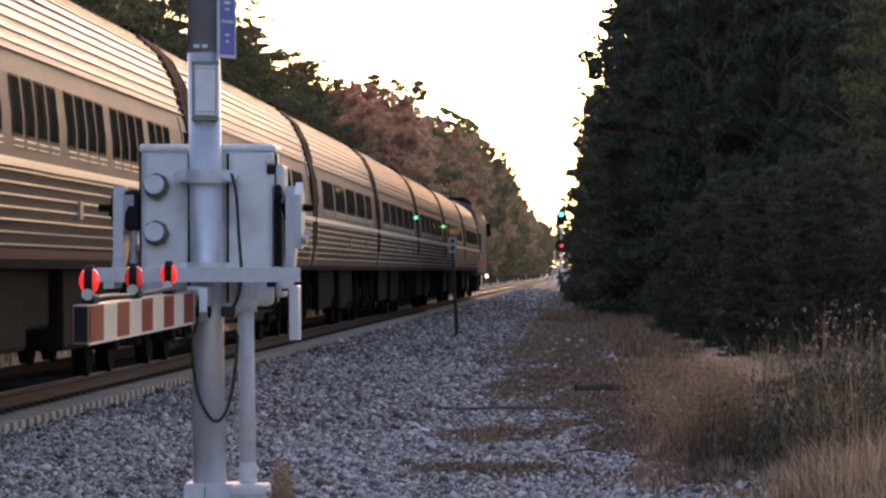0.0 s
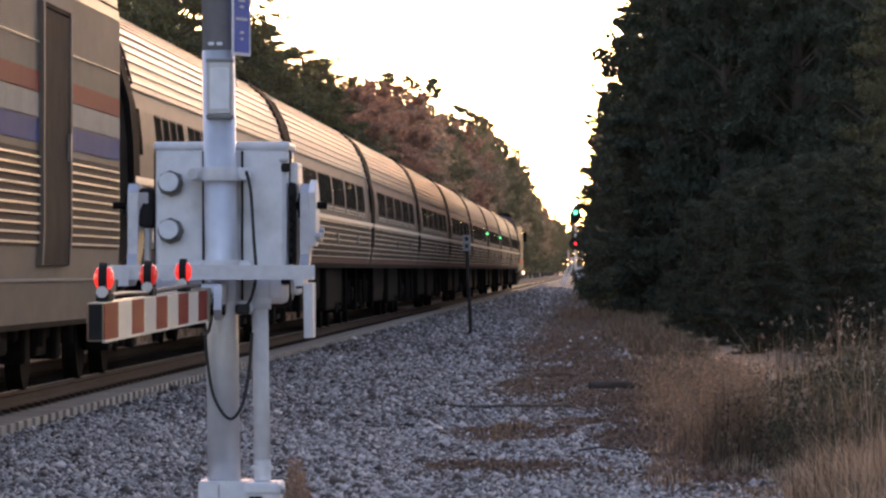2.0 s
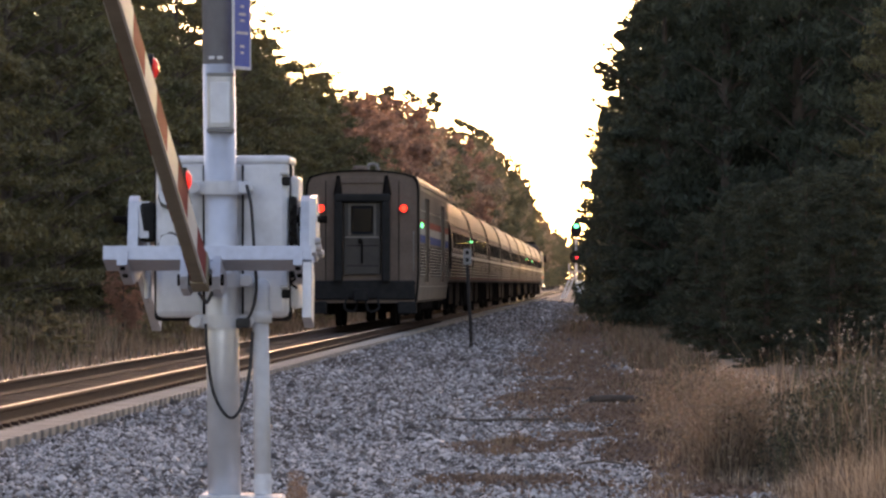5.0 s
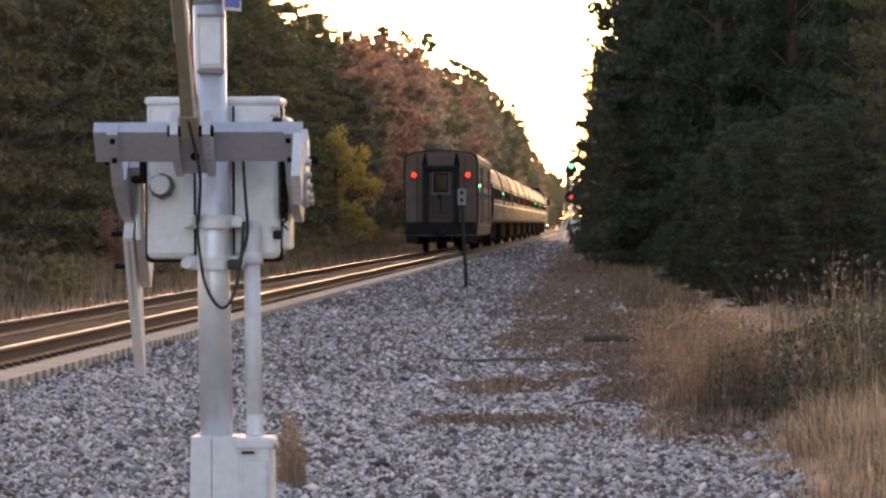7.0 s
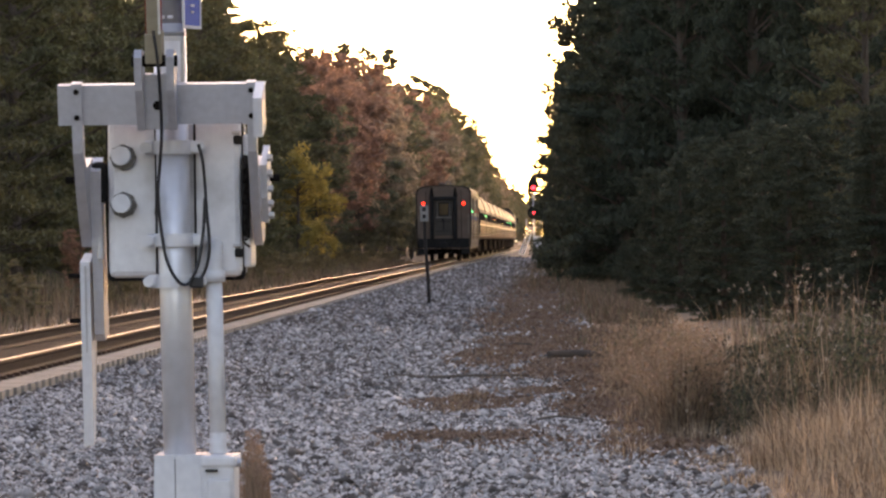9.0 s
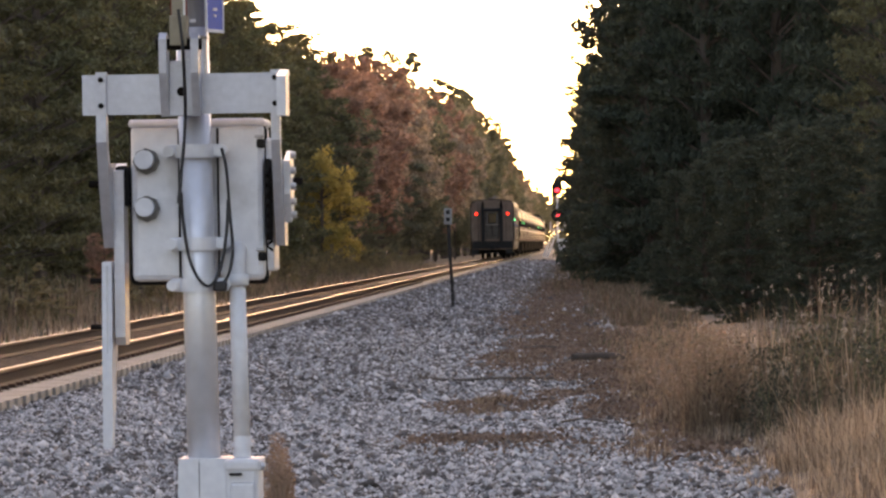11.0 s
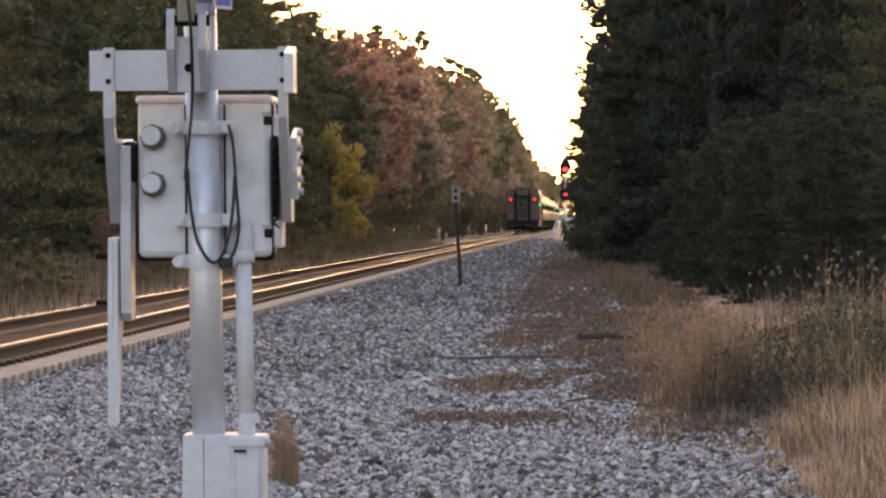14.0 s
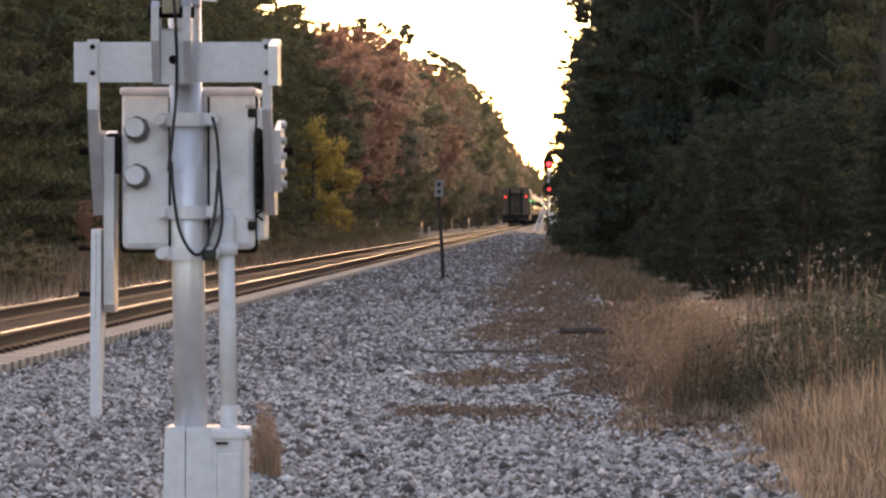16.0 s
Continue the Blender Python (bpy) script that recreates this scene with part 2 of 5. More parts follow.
def tube(bm, pts, r, n=8, r2=None):
    """A round tube swept through the points as one closed surface."""
    pts = [Vector(p) for p in pts]
    rings = []
    for i, p in enumerate(pts):
        d = (pts[min(i + 1, len(pts) - 1)] - pts[max(i - 1, 0)]).normalized()
        q = d.to_track_quat("Z", "Y")
        rr = r if r2 is None else r + (r2 - r) * i / (len(pts) - 1)
        rings.append([bm.verts.new(p + q @ Vector((rr * math.cos(6.28318 * k / n), rr * math.sin(6.28318 * k / n), 0))) for k in range(n)])
    for a, b in zip(rings, rings[1:]):
        off = min(range(n), key=lambda o: (a[0].co - b[o].co).length)
        for k in range(n):
            bm.faces.new((a[k], a[(k + 1) % n], b[(k + 1 + off) % n], b[(k + off) % n]))
    bm.faces.new(rings[0][::-1])
    bm.faces.new(rings[-1])
    bmesh.ops.recalc_face_normals(bm, faces=bm.faces)
    return bm


def curve_pts(ctrl, steps=10):
    """Points of a smooth curve through the control points."""
    c = [Vector(p) for p in ctrl]
    c = [2 * c[0] - c[1]] + c + [2 * c[-1] - c[-2]]
    out = []
    for i in range(1, len(c) - 2):
        for k in range(steps):
            t = k / steps
            out.append(0.5 * ((2 * c[i]) + (c[i + 1] - c[i - 1]) * t + (2 * c[i - 1] - 5 * c[i] + 4 * c[i + 1] - c[i + 2]) * t * t
                              + (3 * c[i] - c[i - 1] - 3 * c[i + 1] + c[i + 2]) * t ** 3))
    return out + [c[-2]]


def loft(bm, section, y0, y1, close=True, caps=True):
    """Extrudes a section of (x, z) points along y."""
    a = [bm.verts.new((x, y0, z)) for x, z in section]
    b = [bm.verts.new((x, y1, z)) for x, z in section]
    k = len(section)
    for i in range(k if close else k - 1):
        j = (i + 1) % k
        bm.faces.new((a[i], b[i], b[j], a[j]))
    if caps and close:
        bm.faces.new(a)
        bm.faces.new(b[::-1])
    bmesh.ops.recalc_face_normals(bm, faces=bm.faces)
    return bm


def fast_mesh(name, verts, faces, mats, mat_index=None, parent=None, flat=True):
    """A mesh from numpy arrays; faces is (n, k)."""
    me = bpy.data.meshes.new(name)
    n, k = faces.shape
    me.vertices.add(len(verts))
    me.vertices.foreach_set("co", np.ascontiguousarray(verts, dtype=np.float32).ravel())
    me.loops.add(n * k)
    me.loops.foreach_set("vertex_index", np.ascontiguousarray(faces, dtype=np.int32).ravel())
    me.polygons.add(n)
    me.polygons.foreach_set("loop_start", np.arange(0, n * k, k, dtype=np.int32))
    for m in mats:
        me.materials.append(m)
    if mat_index is not None:
        me.polygons.foreach_set("material_index", mat_index.astype(np.int32))
    me.update(calc_edges=True)
    me.validate()
    ob = new(name, me)
    if parent:
        ob.parent = parent
    return ob


def thing(name, label, category, loc=(0, 0, 0), group="", kind=""):
    ob = new(name)
    ob.location = loc
    return tagged(ob, label, category, group, kind)


rng = np.random.default_rng(7)


# ---- ground ----
def ground_z(x, y):
    """Height of the ground: ballast shoulder by the track, level gravel, a low rise under the trees."""
    x = np.asarray(x, float)
    d = np.abs(x - TRACK_X)
    z = np.interp(d, [0, 1.32, 1.75, 3.6, 5.0], [0.19, 0.17, 0.17, 0.05, 0.0])
    z = np.where(x < TRACK_X, np.interp(d, [0, 1.75, 2.6, 4.5, 30], [0.19, 0.17, 0.02, 0.0, 0.5]), z)
    return z + np.where(x > 1.0, np.minimum((x - 1.0) * 0.05, 0.6), 0.0)


def path_edge(y):
    """Where the clean ballast gives way to brown soil and dry grass."""
    return np.interp(y, [28, 37, 44, 55, 66, 90, 400], [0.85, 0.65, 0.4, -0.2, -0.8, -1.3, -2.0])


def build_ground():
    xs = np.unique(np.concatenate([np.linspace(-3000, -60, 8), np.linspace(-60, -12, 13), np.linspace(-12, 6, 61), np.linspace(6, 60, 13), np.linspace(60, 3000, 8)]))
    ys = np.unique(np.concatenate([np.linspace(-800, -40, 5), np.linspace(-40, 300, 120), np.linspace(300, 4000, 30)]))
    X, Y = np.meshgrid(xs, ys)
    Z = ground_z(X, Y) + 0.012 * np.sin(X * 3.1 + Y * 0.7) * np.cos(Y * 1.3 - X) * (np.abs(X) < 14)
    v = np.stack([X, Y, Z], -1).reshape(-1, 3)
    w = len(xs)
    i = (np.arange(len(ys) - 1)[:, None] * w + np.arange(w - 1)[None, :]).ravel()
    f = np.stack([i, i + 1, i + w + 1, i + w], -1)
    cx = v[f].mean(1)[:, 0]
    mi = ((cx < TRACK_X - 3.2) | (cx > path_edge(v[f].mean(1)[:, 1]))).astype(int)
    mi[np.abs(cx - TRACK_X) < 0.9] = 2
    ob = fast_mesh("ground", v, f, [M["soil"], M["verge"], M["tie_dark"]], mi)
    tagged(ob, "grey gravel lineside ground with dry brown verges", "ground", kind="structure")


def patch(x, y):
    """How far fallen leaves and dry grass cover the gravel, 0 to 1."""
    p = np.zeros(np.shape(x))
    for x0, y0, rx, ry in ((-0.9, 98, 0.95, 12), (-0.95, 64, 0.45, 4), (-0.4, 150, 0.95, 40), (0.6, 52, 0.5, 3.5), (-0.85, 38.4, 0.5, 0.7), (-0.9, 46, 0.45, 1.4), (0.1, 75, 0.55, 9), (0.4, 45, 0.35, 2), (0.85, 41, 0.3, 2.2), (0.95, 36.8, 0.35, 1.0), (0.3, 58, 0.6, 4), (-0.5, 72, 0.5, 5), (-0.1, 49.5, 0.35, 0.9), (-1.2, 125, 0.5, 12)):
        p = np.maximum(p, np.exp(-((x - x0) / rx) ** 2 - ((y - y0) / ry) ** 2))
    ragged = 0.5 + 0.5 * np.sin(x * 9.1 + 2 * np.sin(y * 1.1)) * np.sin(y * 1.9 + 3 * np.sin(x * 2.3))
    return np.clip(1.7 * p * (0.35 + ragged), 0, 1) * (p > 0.15)


def stones(n, x0, x1, y0, y1, size, name, mix=(0.5, 0.22, 0.28)):
    """Angular ballast stones strewn over a stretch of the ground."""
    x, y = rng.uniform(x0, x1, n), rng.uniform(y0, y1, n)
    ragged = 0.35 * np.sin(x * 2.3 + y * 0.31) + 0.3 * np.sin(y * 0.47 - x)
    thin = 1 - 0.74 * np.clip((x - path_edge(y) + 0.7 + ragged) / 1.2, 0, 1)
    thin = thin * (1 - 0.5 * patch(x, y))
    keep = (rng.random(n) < thin) & ~((x > TRACK_X - 0.9) & (x < TRACK_X + 0.9) & (y > 400))
    x, y = x[keep], y[keep]
    n = len(x)
    s = size * rng.lognormal(0, 0.35, n)
    base = np.array([[1, 0, 0], [-1, 0, 0], [0, 1, 0], [0, -1, 0], [0, 0, 1], [0, 0, -1]], float)
    v = base[None] + rng.uniform(-0.45, 0.45, (n, 6, 3))
    a = rng.uniform(0, 6.283, n)
    c, sn = np.cos(a), np.sin(a)
    v = np.stack([v[..., 0] * c[:, None] - v[..., 1] * sn[:, None], v[..., 0] * sn[:, None] + v[..., 1] * c[:, None], v[..., 2] * 0.75], -1)
    v = v * s[:, None, None] * 0.5
    v += np.stack([x, y, ground_z(x, y) + s * 0.2], -1)[:, None]
    t = np.array([[0, 2, 4], [2, 1, 4], [1, 3, 4], [3, 0, 4], [2, 0, 5], [1, 2, 5], [3, 1, 5], [0, 3, 5]])
    f = (np.arange(n)[:, None, None] * 6 + t[None]).reshape(-1, 3)
    ob = fast_mesh(name, v.reshape(-1, 3), f, [M["stone"], M["stone_pale"], M["stone_dark"]], np.repeat(rng.choice(3, n, p=mix), 8))
    tagged(ob, "grey crushed stone track ballast", "ballast", kind="stuff")


build_ground()


# ---- track ----
def build_track():
    top = thing("railway_track", "single track of rusty rails on concrete ties", "railway track", kind="structure")
    y0, y1 = -60.0, 1500.0
    for side in (-1, 1):
        x = TRACK_X + side * 0.7525
        foot, web, head = 0.07, 0.012, 0.036
        sec = [(x - foot, RAIL_Z - 0.17), (x + foot, RAIL_Z - 0.17), (x + foot, RAIL_Z - 0.155), (x + web, RAIL_Z - 0.13), (x + web, RAIL_Z - 0.05),
               (x + head, RAIL_Z - 0.035), (x + head, RAIL_Z - 0.008), (x + head * 0.6, RAIL_Z), (x - head * 0.6, RAIL_Z), (x - head, RAIL_Z - 0.008),
               (x - head, RAIL_Z - 0.035), (x - web, RAIL_Z - 0.05), (x - web, RAIL_Z - 0.13), (x - foot, RAIL_Z - 0.155)]
        rail = part("rail", loft(bmesh.new(), sec, y0, y1), M["rail_side"], top)
        part("rail_head", box(bmesh.new(), x - 0.016, x + 0.016, y0, y1, RAIL_Z - 0.006, RAIL_Z + 0.004), M["rail_top"], rail, "polished steel running surface")
    part("fines_strip", box(bmesh.new(), TRACK_X + 0.80, TRACK_X + 1.27, y0, y1, RAIL_Z - 0.3, RAIL_Z - 0.179), M["fines"], top, "pale strip of fine gravel along the rail")
    tie = part("tie", box(bmesh.new(), -0.93, 0.93, -0.12, 0.12, -0.2, 0.0, 0.01), M["tie_dark"], top, "oil-stained middle of a tie")
    tie.location = (TRACK_X, 28.0, RAIL_Z - 0.172)
    clip = part("rail_clip", box(bmesh.new(), 0.76 + 0.06, 0.76 + 0.14, -0.05, 0.05, -0.01, 0.035, 0.008), M["rail_side"], tie)
    ends = part("tie_end", box(bmesh.new(), 0.93, 1.30, -0.13, 0.13, -0.2, 0.0, 0.01), M["concrete"], tie, "pale weathered tie end")
    far = []
    for i in range(1, 700):
        y = 28.0 + i * 0.61
        if i < 220:
            t = share(tie, top, (TRACK_X, y, RAIL_Z - 0.172))
            share(clip, t, (0, 0, 0), "rail_clip")
            share(ends, t, (0, 0, 0), "tie_end")
        else:
            far.append(y)
    bm = bmesh.new()
    for y in far:
        box(bm, TRACK_X + 0.93, TRACK_X + 1.3, y - 0.13, y + 0.13, RAIL_Z - 0.37, RAIL_Z - 0.172)
    tagged(part("far_ties", bm, M["concrete"], top), kind="stuff")


# ---- train ----
HALF = [(1.42, 1.20), (1.54, 1.28), (1.59, 1.6), (1.60, 2.1), (1.59, 2.5), (1.55, 2.85), (1.49, 3.08), (1.40, 3.42), (1.22, 3.76), (0.95, 4.0), (0.55, 4.11), (0.2, 4.14)]


def half_x(z, half):
    return float(np.interp(z, [p[1] for p in half], [p[0] for p in half]))


def section(half):
    return half + [(-x, z) for x, z in half[::-1]]


def hoop(bm, outer, inner, y0, y1):
    """A band between two open section lines, from y0 to y1."""
    k = len(outer)
    g = [[bm.verts.new((x, y, z)) for x, z in line] for line in (outer, inner) for y in (y0, y1)]
    o0, o1, i0, i1 = g
    for a, b in ((o0, o1), (o1, i1), (i1, i0), (i0, o0)):
        for j in range(k - 1):
            bm.faces.new((a[j], a[j + 1], b[j + 1], b[j]))
    for j in (0, k - 1):
        bm.faces.new((o0[j], o1[j], i1[j], i0[j]))
    bmesh.ops.recalc_face_normals(bm, faces=bm.faces)
    return bm


def skin_strip(bm, half, z0, z1, y0, y1, out, side):
    """A strip that follows the curve of the car's side between two heights, standing proud by out."""
    zs = [z0 + 0.004] + [z for _, z in half if z0 + 0.02 < z < z1 - 0.02] + [z1 - 0.004]
    a = [(side * (half_x(z0, half) - 0.02), z0)] + [(side * (half_x(z, half) + out), z) for z in zs] + [(side * (half_x(z1, half) - 0.02), z1)]
    return loft(bm, a, y0, y1)


def bogie(parent, y):
    b = part("bogie", bmesh.new(), M["under"], parent)
    bm = bmesh.new()
    for s in (-1, 1):
        box(bm, s * 1.0 - 0.09, s * 1.0 + 0.09, y - 1.75, y + 1.75, 0.50, 0.78, 0.04)
        box(bm, s * 1.0 - 0.13, s * 1.0 + 0.13, y - 0.4, y + 0.4, 0.35, 0.95, 0.04)
        for k in (-1.25, 1.25):
            box(bm, s * 1.0 - 0.15, s * 1.0 + 0.15, y + k - 0.2, y + k + 0.2, 0.3, 0.66, 0.04)
            cyl(bm, (s * 1.15, y + k + 0.45, 0.45), (s * 1.15, y + k + 0.45, 0.95), 0.09, n=10)
    box(bm, -1.0, 1.0, y - 0.3, y + 0.3, 0.45, 0.75)
    bm.to_mesh(b.data)
    bm.free()
    for k in (-1.25, 1.25):
        w = part("wheelset", bmesh.new(), M["under"], b)
        bm = bmesh.new()
        for s in (-1, 1):
            cyl(bm, (s * 0.69, y + k, 0.455), (s * 0.82, y + k, 0.455), 0.455, n=24)
            cyl(bm, (s * 0.67, y + k, 0.455), (s * 0.70, y + k, 0.455), 0.48, n=24)
        cyl(bm, (-0.7, y + k, 0.455), (0.7, y + k, 0.455), 0.08, n=10)
        bm.to_mesh(w.data)
        bm.free()


def ribs(parent, half, zs, y0, y1, mat, name="rib"):
    """Horizontal half-round flutes on both sides of a car, each a part."""
    for z in zs:
        for sd in (-1, 1):
            part(name, skin_strip(bmesh.new(), half, z, z + 0.024, y0, y1, 0.022, sd), M[mat], parent)


def build_coach():
    L = 12.6
    c = thing("passenger_coach", "stainless steel fluted passenger coach with small dark windows", "train car", group="train cars")
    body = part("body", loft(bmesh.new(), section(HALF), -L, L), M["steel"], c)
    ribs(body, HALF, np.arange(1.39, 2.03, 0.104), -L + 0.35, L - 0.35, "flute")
    roof_half = [(x + 0.008, z + 0.008) for x, z in HALF if z > 3.07]
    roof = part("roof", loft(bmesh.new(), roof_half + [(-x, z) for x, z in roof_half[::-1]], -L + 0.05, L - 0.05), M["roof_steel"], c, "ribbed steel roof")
    # roof flutes follow the curve
    prof = [Vector((x, 0, z)) for x, z in roof_half] + [Vector((-x, 0, z)) for x, z in roof_half[::-1]]
    cum = [0.0]
    for a, b in zip(prof, prof[1:]):
        cum.append(cum[-1] + (b - a).length)
    for d in np.arange(0.06, cum[-1], 0.115):
        x = float(np.interp(d, cum, [q.x for q in prof]))
        z = float(np.interp(d, cum, [q.z for q in prof]))
        bm = box(bmesh.new(), -0.018, 0.018, -L + 0.35, L - 0.35, -0.02, 0.018)
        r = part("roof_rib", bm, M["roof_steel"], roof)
        r.matrix_basis = Matrix.Translation((x, 0, z)) @ Matrix.Rotation(math.atan2(x, max(0.3, (z - 2.6) * 1.2)), 4, "Y")
    for sd in (-1, 1):
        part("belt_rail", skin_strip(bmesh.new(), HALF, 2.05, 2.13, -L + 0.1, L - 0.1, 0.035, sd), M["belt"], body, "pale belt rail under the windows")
        # dark panel paints the shade that the flutes throw between them
        part("lower_panel", skin_strip(bmesh.new(), HALF, 1.365, 2.045, -L + 0.12, L - 0.12, 0.006, sd), M["low_side"], body, "brown sheet darkened as shade between the flutes")
        part("sill_stripe", skin_strip(bmesh.new(), HALF, 1.29, 1.36, -L + 0.1, L - 0.1, 0.010, sd), M["sill_red"], body)
        part("drip_rail", skin_strip(bmesh.new(), HALF, 3.055, 3.08, -L + 0.1, L - 0.1, 0.03, sd), M["silver"], body)
    first = None
    ys = [g + k * 0.92 for g in (-9.4, -5.2, -1.0, 3.2, 7.4) for k in range(4) if not (g > 7 and k > 2)]
    for sd in (1, -1):
        for y in ys:
            if first is None:
                pane = part("window", skin_strip(bmesh.new(), HALF, 2.335, 2.83, -0.32, 0.32, 0.008, 1), M["glass"], c, "dark tinted window")
                bm = bmesh.new()
                for z0, z1, a, b2 in ((2.315, 2.335, -0.345, 0.345), (2.83, 2.85, -0.345, 0.345), (2.335, 2.83, -0.345, -0.32), (2.335, 2.83, 0.32, 0.345)):
                    skin_strip(bm, HALF, z0, z1, a, b2, 0.010, 1)
                fr = part("window_frame", bm, M["black"], pane)
                sill = part("window_sill", skin_strip(skin_strip(bmesh.new(), HALF, 2.275, 2.295, -0.33, 0.33, 0.018, 1), HALF, 2.225, 2.242, -0.33, 0.33, 0.018, 1), M["belt"], pane)
                blind = part("blind_edge", skin_strip(bmesh.new(), HALF, 2.35, 2.815, -0.02, 0.02, 0.010, 1), M["curtain"], pane)
                pane.location = (0, y, 0)
                first = pane
            else:
                q = new("window", first.data)
                q.parent = c
                q.matrix_basis = Matrix.Translation((0, y, 0)) @ Matrix.Rotation(0 if sd == 1 else math.pi, 4, "Z")
                for ch in (fr, sill, blind):
                    o = new(ch.name.split(".")[0], ch.data)
                    o.parent = q
    for e in (-1, 1):
        part("diaphragm", box(bmesh.new(), -0.95, 0.95, e * L - (0.09 if e < 0 else 0), e * L + (0.09 if e > 0 else 0), 1.25, 3.75, 0.1), M["black"], c)
        for sd in (-1, 1):
            d = part("vestibule_door", skin_strip(bmesh.new(), HALF, 1.3, 3.02, e * 11.75 - 0.42, e * 11.75 + 0.42, 0.012, sd), M["steel"], c)
            part("door_window", skin_strip(bmesh.new(), HALF, 2.36, 2.85, e * 11.75 - 0.2, e * 11.75 + 0.2, 0.017, sd), M["glass"], d)
        for a in (-0.02, 0.22, 0.5):
            skin = [(x + 0.03, z + 0.035) for x, z in HALF if z > (1.3 if a < 0.1 else 2.95)]
            ring = section(skin)
            wide = 0.32 if a < 0.1 else 0.075
            y = e * (L + 0.06 - wide - a * 1.6)
            part("end_strip", hoop(bmesh.new(), ring, [(x * 0.96, z - 0.04) for x, z in ring], y - wide, y + wide), M["under"], c, "dark weather strip round the car end")
        bm = box(bmesh.new(), -0.35, 0.35, e * (L - 1.1) - 0.3, e * (L - 1.1) + 0.3, 4.10, 4.22, 0.04)
        part("roof_vent", bm, M["silver"], roof)
        for k in (0.7, 1.5):
            part("roof_bracket", box(bmesh.new(), 0.85, 0.95, e * (L - k) - 0.05, e * (L - k) + 0.05, 3.97, 4.10, 0.01), M["under"], roof)
    for x0, x1, y0, y1, z0 in ((-1.35, 1.35, -7.0, -2.5, 0.45), (-1.35, 1.35, 0.5, 3.4, 0.40), (-1.3, 1.3, 4.0, 6.6, 0.5), (-1.25, 1.25, -2.2, 0.2, 0.62)):
        part("equipment_box", box(bmesh.new(), x0, x1, y0, y1, z0, 1.22, 0.05), M["under"], c, "dark underfloor equipment")
    part("centre_sill", box(bmesh.new(), -0.4, 0.4, -L - 0.3, L + 0.3, 0.8, 1.22), M["under"], c)
    part("side_plate", skin_strip(bmesh.new(), HALF, 1.66, 1.84, 6.5, 6.8, 0.040, 1), M["silver"], body)
    part("side_plate", skin_strip(bmesh.new(), HALF, 1.66, 1.84, -0.6, -0.3, 0.040, 1), M["silver"], body)
    part("side_lamp", cyl(bmesh.new(), (1.53, 11.2, 2.68), (1.63, 11.2, 2.68), 0.042, n=10), M["green_lamp"], c, "lit green brake indicator lamp")
    for y in (-9.1, 9.1):
        bogie(c, y)
        for k in (-1.9, 1.9):
            part("grab_post", cyl(bmesh.new(), (1.33, y + k, 0.35), (1.33, y + k, 1.2), 0.035, n=8), M["under"], c)
    return c


BAG = [(1.36, 0.64), (1.47, 0.70), (1.52, 1.1), (1.54, 1.5), (1.54, 3.66), (1.51, 3.88), (1.42, 4.03), (1.12, 4.12), (0.6, 4.18), (0.2, 4.20)]


